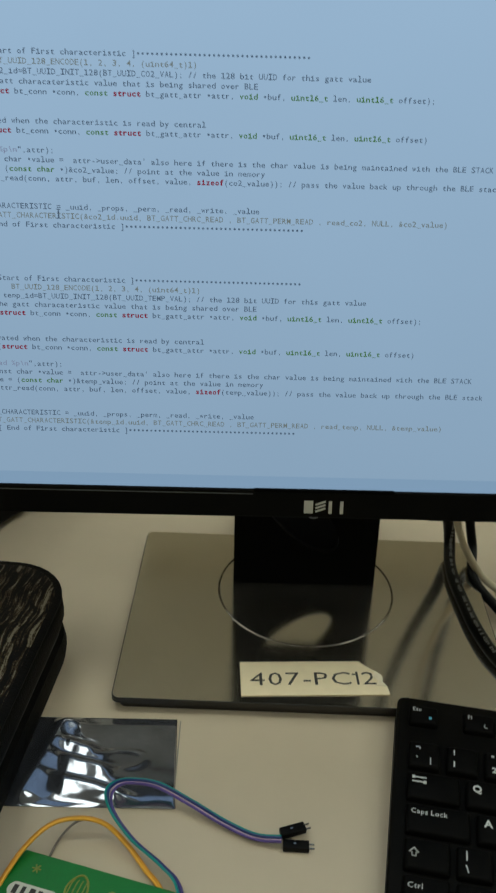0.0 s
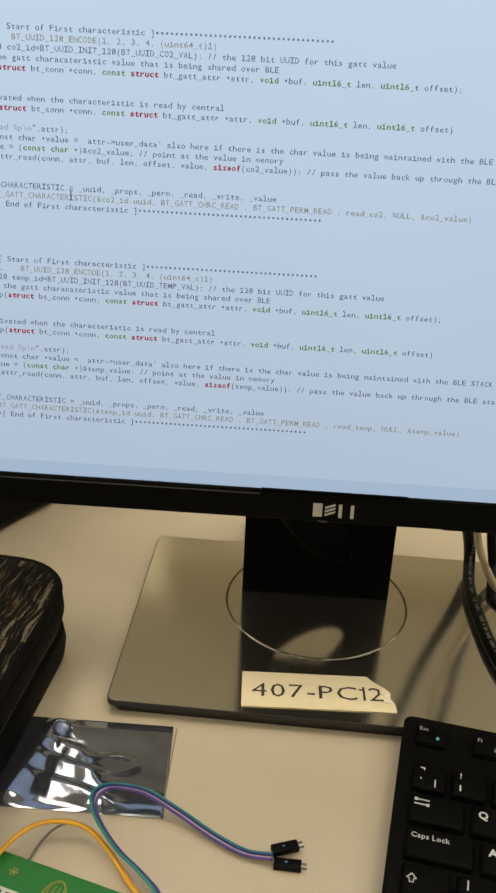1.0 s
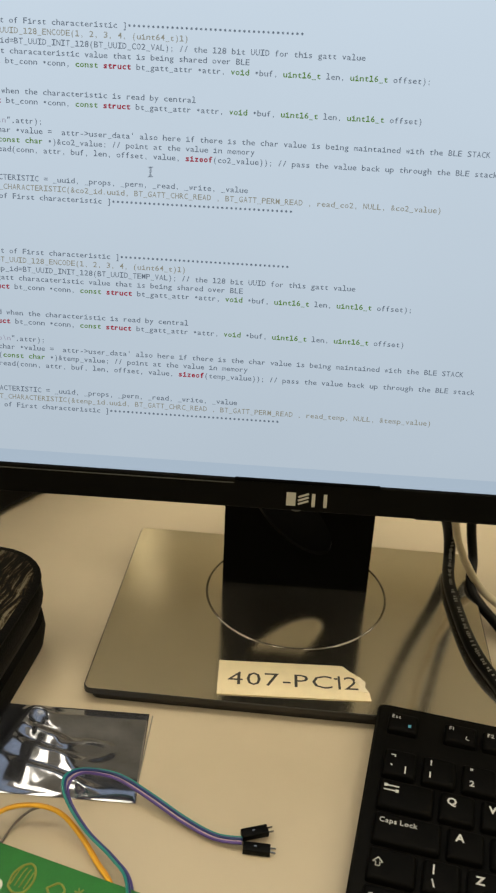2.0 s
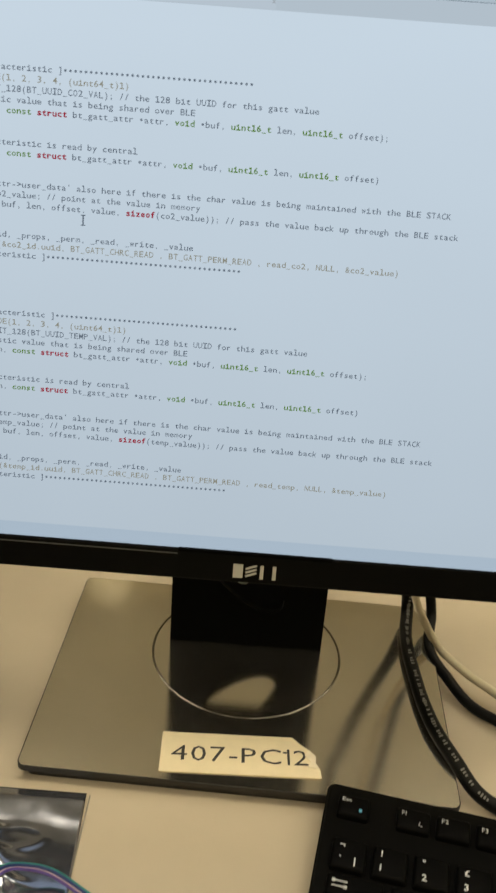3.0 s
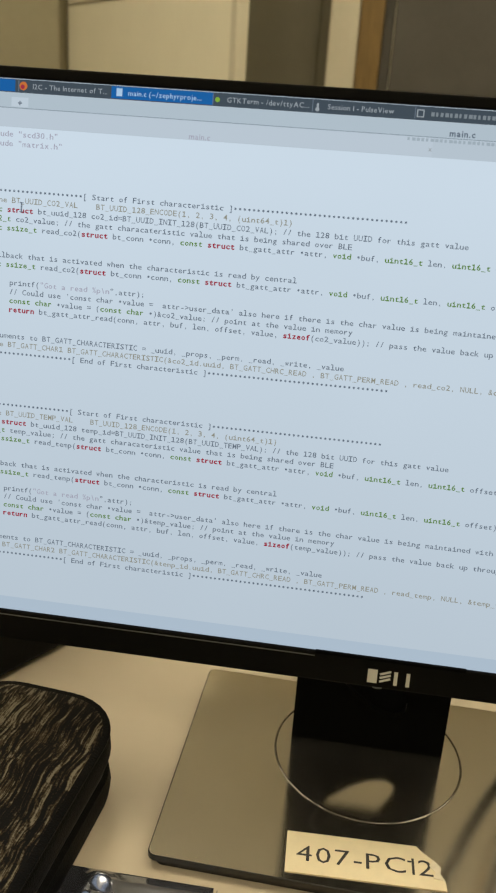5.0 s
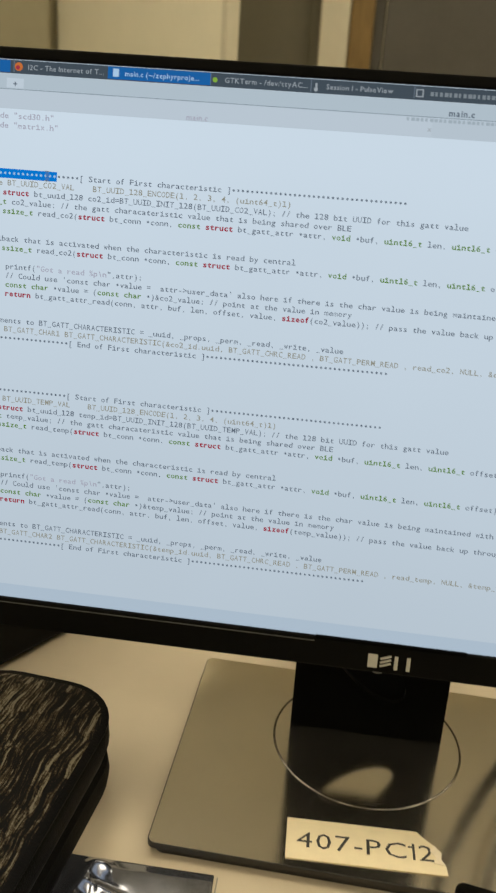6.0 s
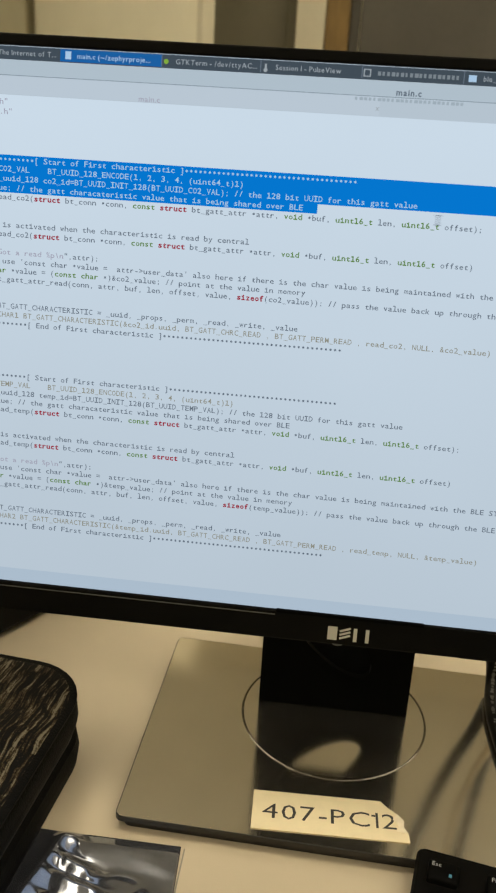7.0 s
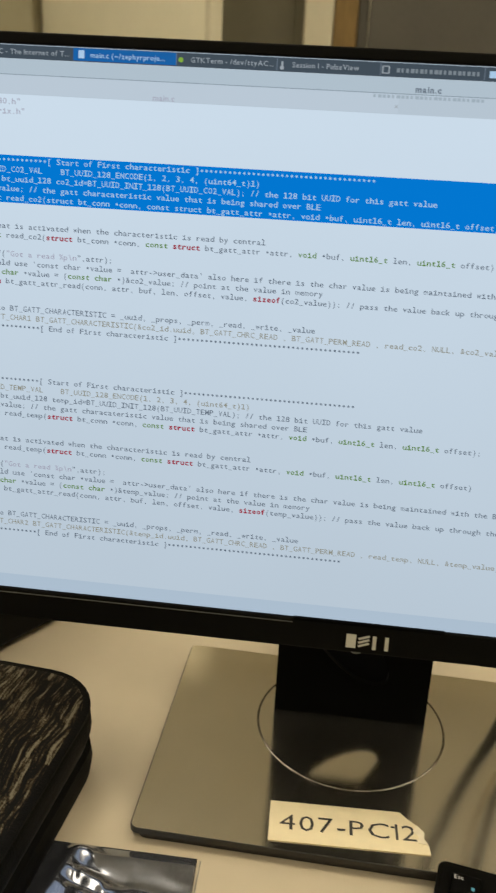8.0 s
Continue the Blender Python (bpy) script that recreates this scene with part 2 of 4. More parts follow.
def glyph(ch, bold=False, serif=False):
    """Vertices and faces of a letter of the built-in font, one unit high, from its left edge."""
    key = (ch, bold, serif)
    if key not in GLYPHS:
        if ch == "*":
            arms = [(0.2 + r * math.sin(math.pi * k / 6), 0.34 + r * math.cos(math.pi * k / 6)) for k in range(12) for r in ((0.20, 0.11)[k % 2],)]
            GLYPHS[key] = (np.array(arms), [tuple(range(12))[::-1]], 0.4)
            return GLYPHS[key]
        cu = bpy.data.curves.new("letter", "FONT")
        cu.body, cu.resolution_u, cu.fill_mode = ch, 2, "FRONT"
        cu.offset = -0.003 if bold is None else 0.016 if bold == 0.5 else 0.03 if bold else (0.03 if ch == "*" else 0.006)
        ob = bpy.data.objects.new("letter", cu)
        me = bpy.data.meshes.new_from_object(ob)
        vs = np.array([v.co[:2] for v in me.vertices]).reshape(-1, 2)
        fs = [tuple(p.vertices) for p in me.polygons]
        bpy.data.objects.remove(ob), bpy.data.curves.remove(cu), bpy.data.meshes.remove(me)
        lo, hi = (vs[:, 0].min(), vs[:, 0].max()) if len(vs) else (0, 0)
        vs = vs - (lo, 0) if len(vs) else vs
        if serif and ch in SERIFS:
            t = 0.075 if bold else 0.055
            for x0, x1, y in SERIFS[ch]:
                k = len(vs)
                x0, x1 = x0 + (hi - lo) / 2, x1 + (hi - lo) / 2
                vs = np.vstack([vs, [(x0, y - t), (x1, y - t), (x1, y + t), (x0, y + t)]])
                fs.append((k, k + 1, k + 2, k + 3))
            vs[:, 0] -= vs[:, 0].min()
            hi, lo = vs[:, 0].max(), 0
        GLYPHS[key] = (vs, fs, hi - lo)
    return GLYPHS[key]


def letters(name, runs, x, y, z, pitch, size, parent, label="", mats=None, even=True):
    """One mesh of letters; runs: (text, material index, bold). even: all cells as wide as pitch, else as the letters are."""
    verts, faces, slots = [], [], []
    col = 0.0
    for text, slot, bold in runs:
        for ch in text:
            if ch != " ":
                vs, fs, w = glyph(ch, bold, even)
                k = size
                if ch == "*" and even:
                    k = size
                narrow = min(1.0, 0.92 * pitch / (w * k)) if even and w else 1.0
                if even and ch in "j|!.,;:'()[]":
                    left = (pitch - w * k * narrow) / 2
                elif even and ch == "*":
                    narrow = min(1.0, 0.8 * pitch / (w * k))
                    left = (pitch - w * k * narrow) / 2
                elif even:
                    narrow = min(1.25, 0.84 * pitch / (w * k))
                    left = (pitch - w * k * narrow) / 2
                else:
                    left = 0.06 * size
                base = len(verts)
                verts += [(x + col + left + vx * k * narrow, y + vy * k, z) for vx, vy in vs]
                faces += [tuple(base + i for i in f) for f in fs]
                slots += [slot] * len(fs)
                if not even:
                    col += w * size + 0.12 * size
            elif not even:
                col += 0.3 * size
            if even:
                col += pitch
    me = bpy.data.meshes.new(name)
    me.from_pydata(verts, [], faces)
    for m in mats:
        me.materials.append(m)
    me.polygons.foreach_set("material_index", slots)
    ob = new(name, me)
    ob.parent = parent
    if label:
        tagged(ob, label)
    return ob, col


# ------------------------------------------------------------------ the room
def structure(name, bm, mat, label="", category=""):
    return tagged(link(name, bm, mat), label, category, kind="structure")


structure("floor", box(-3.6, 3.2, -3.6, 2.75, -0.1, 0.0), CARPET, "grey office carpet", "floor")
structure("ceiling", box(-3.6, 3.2, -3.6, 2.75, 2.7, 2.8), PLASTER, "white tiled office ceiling", "ceiling")
structure("wall_west", box(-3.7, -3.6, -3.6, 2.75, 0.0, 2.7), WALL, "cream painted wall", "wall")
structure("wall_east", box(3.2, 3.3, -3.6, 2.75, 0.0, 2.7), WALL, "cream painted wall", "wall")
structure("wall_south", box(-3.7, 3.3, -3.7, -3.6, 0.0, 2.7), WALL, "cream painted wall", "wall")
structure("wall_north", box(-3.7, 3.3, 2.75, 2.85, 0.0, 2.7), WALL, "cream painted wall behind the cupboard", "wall")


def ceiling_light(x, y):
    lamp = thing("ceiling_light", pose(x, y, 2.7), "recessed square ceiling light with a white diffuser", "light", "ceiling lights")
    bm = bmesh.new()
    for a in ((-0.31, 0.31, -0.31, -0.29), (-0.31, 0.31, 0.29, 0.31), (-0.31, -0.29, -0.29, 0.29), (0.29, 0.31, -0.29, 0.29)):
        box(*a, -0.03, 0.0, 0, 2, bm)
    part("frame", bm, PLASTER, lamp)
    part("diffuser", box(-0.289, 0.289, -0.289, 0.289, -0.016, -0.004), LAMP_GLOW, lamp, "glowing warm white diffuser")


for lx, ly in LAMPS:
    ceiling_light(lx, ly)

# the far side of the room, seen over the top of the screen
BACK = 2.0


def open_cupboard_door():
    """A cream cupboard door that stands open into the room, seen aslant, its upper leaf parted from the lower by a gap."""
    ob = thing("cupboard_door", pose(-1.058, 2.70, 0, 0, 0, -55.0), "tall cream laminate cupboard door standing open", "door")
    part("lower_leaf", box(0, 1.19, 0.0, 0.024, 0.04, 1.309, 0.0025), CUPBOARD, ob)
    part("upper_leaf", box(0, 1.19, 0.0, 0.024, 1.317, 1.95, 0.0025), CUPBOARD, ob)
    part("edge_strip", box(1.1905, 1.22, -0.003, 0.026, 0.04, 1.95, 0.003), PALE_FRAME, ob, "pale rounded edge strip")
    part("floor_bracket", box(1.15, 1.19, 0.002, 0.022, 0.0, 0.0395, 0.002), METAL_LEG, ob)
    part("floor_bracket", box(0.0, 0.04, 0.002, 0.022, 0.0, 0.0395, 0.002), METAL_LEG, ob)


def doorway():
    """An olive panel and strip coloured as a recess in shade, then a pale jamb and an oak door edge."""
    ob = thing("olive_door", pose(-0.30, BACK + 0.1, 0), "olive grey door leaf in a pale frame", "door", kind="structure")
    # the recess's shade is put into the olive colour of these two
    part("leaf", box(-0.14, 0.086, 0.02, 0.06, 0.01, 1.94, 0.003), RECESS_SHADE, ob)
    part("stop", box(0.087, 0.111, 0.0, 0.06, 0.01, 1.94, 0.002), RECESS_SHADE, ob, "darker rebate strip")
    part("jamb", box(0.112, 0.182, -0.06, 0.12, 0, 1.95, 0.004), PALE_FRAME, ob)
    oak = thing("oak_post", pose(-0.086, BACK + 0.07, 0), "upright oak door edge", "door")
    part("edge", box(-0.030, 0.026, -0.03, 0.10, 0, 1.94, 0.003), WOOD, oak)
    # narrow dark strip between the oak and the board
    part("strip", box(0.027, 0.052, -0.01, 0.10, 0, 1.94, 0.002), CHARCOAL, oak, "dark rubber seal")


def board_and_shelf():
    board = thing("charcoal_notice_board", pose(0.55, BACK + 0.06, 1.122), "large charcoal felt notice board", "board")
    part("panel", box(-0.582, 0.7, -0.015, 0.02, 0, 0.30, 0.004), CHARCOAL, board)
    part("bottom_rail", box(-0.582, 0.7, -0.03, 0.02, -0.022, -0.001, 0.003), BLACK, board, "black bottom rail")
    shelf = thing("open_shelf", pose(0.55, BACK + 0.08, 0.74), "low black shelf unit with tan boxes in it", "shelf")
    for x in (-0.61, -0.3225, -0.16, 0.05, 0.28, 0.5, 0.68):
        part("upright", box(x - 0.011, x + 0.011, -0.04, 0.28, -0.74, 0.355, 0.002), BLACK, shelf)
    part("end_panel", box(-0.597, -0.452, -0.035, 0.28, -0.74, 0.355, 0.002), CHARCOAL, shelf, "dark grey end panel")
    for z in (-0.30, 0.0):
        part("board", box(-0.62, 0.69, -0.03, 0.28, z - 0.009, z + 0.009, 0.002), BLACK, shelf)
    for a, b in ((-0.441, -0.337), (-0.308, -0.18), (-0.14, 0.03), (0.07, 0.26), (0.3, 0.48)):
        bx = thing("storage_box", pose(0.55 + (a + b) / 2, BACK + 0.2, 0.751), "tan cardboard box on the black shelf", "box", "boxes on the shelf")
        part("carton", box((a - b) / 2, (b - a) / 2, -0.13, 0.13, 0, 0.30, 0.004), BOXCARD, bx)
        part("lid", box((a - b) / 2 - 0.003, (b - a) / 2 + 0.003, -0.133, 0.133, 0.265, 0.31, 0.003), BOXCARD, bx)


# added panel; its darker cream stands for wall lying in shade
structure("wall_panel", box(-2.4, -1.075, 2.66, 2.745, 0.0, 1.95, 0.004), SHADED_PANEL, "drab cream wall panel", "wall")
open_cupboard_door()
doorway()
board_and_shelf()


# ------------------------------------------------------------------ the desk
def desk():
    ob = thing("desk", pose(0.1, 0, DESK), "beige laminate office desk with grey edges", "desk")
    part("desktop", box(-0.9, 0.9, -0.33, 0.47, -0.026, 0.0, 0.002), LAMINATE, ob)
    bm = bmesh.new()
    box(-0.903, 0.903, -0.334, -0.331, -0.025, -0.001, 0.0008, 1, bm)
    part("edge_band", bm, EDGE_BAND, ob)
    for sx in (-0.84, 0.84):
        for sy in (-0.27, 0.41):
            part("leg", box(sx - 0.025, sx + 0.025, sy - 0.025, sy + 0.025, -DESK, -0.067, 0.004), METAL_LEG, ob)
    part("rail", box(-0.81, 0.81, 0.39, 0.43, -0.066, -0.027, 0.003), METAL_LEG, ob)
    part("rail", box(-0.81, 0.81, -0.29, -0.25, -0.066, -0.027, 0.003), METAL_LEG, ob)


desk()


def computer_case():
    """Low black case behind the screen; its near side runs slantwise over the desk."""
    ob = thing("desktop_computer", pose(-0.2248, 0.1834, DESK, 0, 0, 58.0), "small black desktop computer lying on the desk", "computer")
    part("case", box(-0.16, 0.12, 0.0, 0.22, 0.004, 0.095, 0.003), BLACK, ob)
    part("front_panel", box(-0.166, -0.161, 0.005, 0.215, 0.008, 0.091, 0.002), GLOSS_BLACK, ob)
    for fx, fy in ((-0.14, 0.02), (0.1, 0.02), (-0.14, 0.2), (0.1, 0.2)):
        part("foot", box(fx - 0.008, fx + 0.008, fy - 0.008, fy + 0.008, 0.0, 0.0039, 0.001), BLACK, ob)


computer_case()

# ------------------------------------------------------------------ the monitor
TILT = 10.165
PLANE_Y = 0.00832                # where the plane of the screen meets the desk top
MID = -0.0077                    # the middle of the screen
LEFT, RIGHT, LOW, HIGH = MID - 0.228, MID + 0.228, 0.1325, 0.3898
monitor = thing("monitor", pose(0, 0, DESK), "black monitor with a lit code editor on a grey stand", "monitor")
FACE = pose(0, PLANE_Y, 0, 90 - TILT, 0, 0)


def on_face(ob):
    ob.matrix_basis = FACE
    return ob


def stand():
    # base plate, a rounded slab on a dark rim
    base = pose(-0.0058, 0.0828, 0, 0, 0, -1.5)
    rings = []
    for s, z in ((-0.0012, 0.0062), (0.0, 0.0066), (0.0, 0.0095), (-0.0003, 0.0099), (-0.0006, 0.0100)):
        rings.append([(x, y, z) for x, y in rounded(0.2275 + 2 * s, 0.1665 + 2 * s, 0.0045 + s, 5)])
    bm = loft(rings)
    # every face off the level is coloured dark, bevels too, keeping lamp glints out
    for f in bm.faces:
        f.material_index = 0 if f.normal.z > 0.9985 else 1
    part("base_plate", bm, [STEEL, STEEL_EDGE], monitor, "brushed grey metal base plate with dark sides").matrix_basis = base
    rings = [[(x, y, z) for x, y in rounded(0.2275 + 2 * s, 0.1665 + 2 * s, 0.0045, 5)] for s, z in ((-0.006, 0.0), (-0.0035, 0.0006), (-0.0028, 0.0061))]
    part("base_rim", loft(rings), STEEL_EDGE, monitor, "dark underside rim", 35).matrix_basis = base
    # the thin polished ring of the swivel
    bm = bmesh.new()
    n, big, small = 96, 0.0568, 0.0007
    vs = [[bm.verts.new(((big + small * math.cos(b)) * math.cos(a), (big + small * math.cos(b)) * math.sin(a), 0.0099 + 0.8 * small * math.sin(b)))
           for b in [2 * math.pi * k / 8 for k in range(8)]] for a in [2 * math.pi * k / n for k in range(n)]]
    for i in range(n):
        for j in range(8):
            bm.faces.new((vs[i][j], vs[(i + 1) % n][j], vs[(i + 1) % n][(j + 1) % 8], vs[i][(j + 1) % 8]))
    part("swivel_ring", bm, CHROME, monitor, "thin polished swivel ring", 180).matrix_basis = pose(-0.0075, 0.1053, 0)
    # riser: a front plate with a cable opening and two side flanges; an added black block keeps the opening dark
    w, lo, hi, mid, hh = 0.0465, 0.0099, 0.33, 0.0500, 0.0400
    n = 40
    bm = bmesh.new()
    outline, opening = [], []
    for k in range(n):
        a = 2 * math.pi * (k + 0.5) / n
        c, q = math.cos(a), math.sin(a)
        opening.append((-0.0045 + 0.0185 * c - 0.0180 * q, mid + 0.0115 + 0.0265 * q))
        t = min(w / abs(c) if abs(c) > 1e-6 else 9, hh / abs(q) if abs(q) > 1e-6 else 9)
        outline.append((max(-w, min(w, t * c)), mid + max(-hh, min(hh, t * q))))
    for sx in (-1, 1):
        for sz in (-1, 1):
            near = min(range(n), key=lambda k: math.hypot(outline[k][0] - sx * w, outline[k][1] - mid - sz * hh))
            outline[near] = (sx * w, mid + sz * hh)
    (o0, i0), (o1, i1) = [([bm.verts.new((x, y, z)) for x, z in outline], [bm.verts.new((x, y, z)) for x, z in opening]) for y in (0.0, 0.004)]
    for k in range(n):
        m = (k + 1) % n
        bm.faces.new((o0[k], o0[m], i0[m], i0[k]))
        bm.faces.new((o1[k], o1[m], i1[m], i1[k]))
        bm.faces.new((i0[k], i0[m], i1[m], i1[k]))
        bm.faces.new((o0[k], o1[k], o1[m], o0[m]))
    bmesh.ops.recalc_face_normals(bm, faces=bm.faces)
    box(-w, w, 0.0, 0.03, mid + hh + 0.0001, hi, 0, 2, bm)
    box(-w, -w + 0.004, 0.0041, 0.03, lo, mid + hh, 0, 2, bm)
    box(w - 0.004, w, 0.0041, 0.03, lo, mid + hh, 0, 2, bm)
    at = pose(-0.0085, 0.110, 0, -2.0, 0, 0)
    part("riser", bm, GLOSS_BLACK, monitor, "satin black riser with a cable opening").matrix_basis = at
    # unseen block, added so the opening looks black from the front
    part("cable_duct", box(-w + 0.0045, w - 0.0045, 0.0045, 0.095, lo + 0.0005, 0.0350), RISER_BACKING, monitor, "black cable duct behind the riser").matrix_basis = at


stand()


def housing():
    bm = bmesh.new()
    o = 0.0058
    top, bottom = HIGH + 0.0052, 0.1168
    # frame of four bars round the panel, proud of it by 1.5 mm
    box(LEFT - o, RIGHT + o, HIGH, top, -0.012, 0.0015, 0.0008, 2, bm)
    box(LEFT - o, LEFT, LOW, HIGH, -0.012, 0.0015, 0.0008, 2, bm)
    box(RIGHT, RIGHT + o, LOW, HIGH, -0.012, 0.0015, 0.0008, 2, bm)
    box(LEFT - o, RIGHT + o, bottom, LOW, -0.012, 0.0015, 0.0010, 2, bm)
    on_face(part("bezel", bm, BEZEL, monitor, "thin matt black bezel"))
    rings = []
    for z, s in ((-0.0121, 0.0), (-0.022, 0.001), (-0.034, 0.02), (-0.050, 0.055)):
        w, h = RIGHT - LEFT + 2 * o - 2 * s, top - bottom - 2 * s
        rings.append([(MID + x, (top + bottom) / 2 + y, z) for x, y in rounded(w, h, 0.006 + s * 0.3, 5)])
    on_face(part("back_cover", loft(rings), BLACK, monitor, "black moulded back cover", 30))
    on_face(part("hinge_block", box(MID - 0.045, MID + 0.045, 0.2, 0.3, -0.072, -0.0505, 0.004), BLACK, monitor))
    on_face(part("sensor_lip", box(-0.0450, 0.0287, 0.1313, 0.1330, 0.0, 0.0023, 0.0005), GLOSS_BLACK, monitor, "narrow raised lip on the lower bezel"))
    # grey strip painted where the bezel's inner edge catches a highlight
    on_face(part("bezel_glint", box(LEFT, -0.0452, 0.1297, 0.1303, 0.0012, 0.0018, 0.0002), BEZEL_LINE, monitor, "thin grey moulded line on the bezel"))
    # small grey half-disc at the bezel's lower edge
    on_face(part("power_light", loft([[(-0.0130 + 0.0024 * math.cos(k * math.pi / 8), 0.1176 - 0.0009 * math.sin(k * math.pi / 8), z) for k in range(9)] for z in (0.0012, 0.0018)]), BEZEL_LINE, monitor, "small grey power light"))
    on_face(part("button_strip", box(0.048, 0.19, 0.1152, 0.1172, -0.011, -0.002, 0.0006), BLACK, monitor))


housing()


def badge():
    """The badge as plain silver blocks and bars, each a piece of its own."""
    x0, x1, y0, y1 = -0.0183, 0.0032, 0.1198, 0.1268
    w, t, mid = (x1 - x0) / 4.3, 0.0011, 0.1233

    def bar(name, parent, ax, ay, bx, by, thick, label=""):
        d = Vector((bx - ax, by - ay))
        nrm = Vector((-d.y, d.x)).normalized() * thick / 2
        c = [(ax + nrm.x, ay + nrm.y), (ax - nrm.x, ay - nrm.y), (bx - nrm.x, by - nrm.y), (bx + nrm.x, by + nrm.y)]
        return part(name, loft([[(*p, z) for p in c] for z in (0.0014, 0.00185)]), SILVER, parent, label)

    block = on_face(bar("badge", monitor, x0, mid, x0 + w * 0.95, mid, y1 - y0, "silver badge of plain bars"))
    ex = x0 + w * 1.2
    for k in range(3):
        bar("badge_bar", block, ex, y0 + 0.0010 + 0.0019 * k, ex + w * 1.05, y0 + 0.0030 + 0.0019 * k, t * 0.9)
    for lx in (x0 + w * 2.75, x0 + w * 3.95):
        bar("badge_bar", block, lx, y0, lx, y1, t * 1.6)


badge()

# ------------------------------------------------------------------ what the screen shows
CW, LINE, COL0, ROW0 = 0.002137, 0.004225, -0.2252, 0.3402
ZT = 0.0001                      # lit letters lie just before the lit page

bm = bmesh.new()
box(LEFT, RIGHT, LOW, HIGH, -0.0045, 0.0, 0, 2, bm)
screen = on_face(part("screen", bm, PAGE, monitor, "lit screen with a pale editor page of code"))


def screen_patch(name, x0, x1, y0, y1, z, mat, label=""):
    return part(name, quad(bmesh.new(), x0, x1, y0, y1, z), mat, screen, label)


screen_patch("taskbar", LEFT, RIGHT, 0.3838, HIGH - 0.0002, ZT, TASKBAR, "dark grey task bar")
screen_patch("toolbar", LEFT, RIGHT, 0.3774, 0.3837, ZT, glowing("lit_header", (0.44, 0.53, 0.60), SCREEN_POWER), "grey editor header")
screen_patch("header_line", LEFT, RIGHT, 0.37695, 0.37735, ZT, glowing("lit_header_line", (0.25, 0.31, 0.36), SCREEN_POWER), "dark line under the header")
screen_patch("tab_strip", LEFT, RIGHT, 0.3687, 0.3769, ZT * 0.9, PAGE_GREY, "grey tab strip")
screen_patch("active_tab", LEFT + 0.012, -0.0178, 0.3690, 0.3768, ZT * 1.5, glowing("lit_tab", (0.50, 0.585, 0.665), SCREEN_POWER), "paler open tab")
screen_patch("tool_button", -0.2095, -0.2015, 0.3777, 0.3818, ZT * 1.5, glowing("lit_tool_button", (0.52, 0.61, 0.69), SCREEN_POWER), "pale square button")
screen_patch("status_strip", LEFT, RIGHT, LOW, 0.1394, ZT, PAGE_STATUS, "grey-blue status strip")
screen_patch("active_task", -0.1628, -0.1160, 0.3842, 0.3894, ZT * 2, TASK_BLUE, "blue active task button")
screen_patch("task_button", LEFT, -0.2079, 0.3842, 0.3894, ZT * 2, TASK_BLUE, "blue task button")
for tx in (-0.2040, -0.114, -0.0695, -0.0247, 0.0195, 0.0635):
    screen_patch("task_separator", tx - 0.0024, tx - 0.0020, 0.3843, 0.3893, ZT * 2, TX_DARK)


def disc(name, x, y, r, z, mat):
    b = bmesh.new()
    b.faces.new([b.verts.new((x + r * math.cos(k * math.pi / 6), y + r * math.sin(k * math.pi / 6), z)) for k in range(12)])
    return part(name, b, mat, screen)


def task(text, x, mats=(TX_LIGHT,)):
    letters("task_label", [(text, 0, False)], x, 0.3857, ZT * 3, 0.0013, 0.0031, screen, mats=list(mats), even=False)


disc("task_icon", -0.2040, 0.3868, 0.0019, ZT * 3, ICON_ORANGE)
disc("task_icon", -0.2043, 0.3864, 0.0010, ZT * 4, TX_RED)
disc("task_icon", -0.1142, 0.3866, 0.0011, ZT * 3, ICON_GREEN)
screen_patch("task_icon", -0.1604, -0.1577, 0.3852, 0.3886, ZT * 3, TX_WHITE)
screen_patch("task_icon", -0.0699, -0.0690, 0.3852, 0.3880, ZT * 3, TX_LIGHT)
disc("task_icon", -0.0695, 0.3854, 0.0009, ZT * 3, TX_LIGHT)
screen_patch("task_icon", -0.0262, -0.0230, 0.3850, 0.3882, ZT * 3, TX_LIGHT)
screen_patch("task_icon", -0.0257, -0.0235, 0.3854, 0.3878, ZT * 4, TASKBAR)
screen_patch("task_icon", 0.0193, 0.0227, 0.3852, 0.3880, ZT * 3, TX_WHITE)
task("I2C - The Internet of T...", -0.1997)
task("main.c (~/zephyrproje...", -0.1551, (TX_WHITE,))
task("GTKTerm - /dev/ttyAC...", -0.1100)
task("Session 1 - PulseView", -0.0652)
dim = glowing("lit_dim_letters", (0.20, 0.235, 0.26), SCREEN_POWER)
for k, wd in enumerate((0.0014, 0.0010, 0.0012, 0.0016, 0.0011, 0.0014, 0.0009, 0.0013, 0.0017, 0.0012, 0.0010, 0.0014, 0.0012, 0.0015, 0.0011, 0.0013, 0.0012, 0.0010)):
    screen_patch("task_label", -0.0200 + 0.0020 * k, -0.0200 + 0.0020 * k + wd, 0.3857, 0.3874, ZT * 3, dim)
task("ble_co2 - File Manager", 0.0255)
letters("tab_label", [("+", 0, True)], -0.2066, 0.3781, ZT * 2, 0.0013, 0.0036, screen, mats=[TX_DARK], even=False)
letters("tab_label", [("x", 0, False)], -0.0197, 0.3712, ZT * 2, 0.0013, 0.0030, screen, mats=[TX_LIGHT], even=False)
letters("tab_label", [("main.c", 0, False)], -0.1262, 0.3690, ZT * 2, 0.0013, 0.0036, screen, mats=[TX_PALE], even=False)
letters("window_title", [("main.c", 0, True)], -0.0114, 0.3780, ZT * 2, 0.0013, 0.0037, screen, mats=[TX_DARK], even=False)
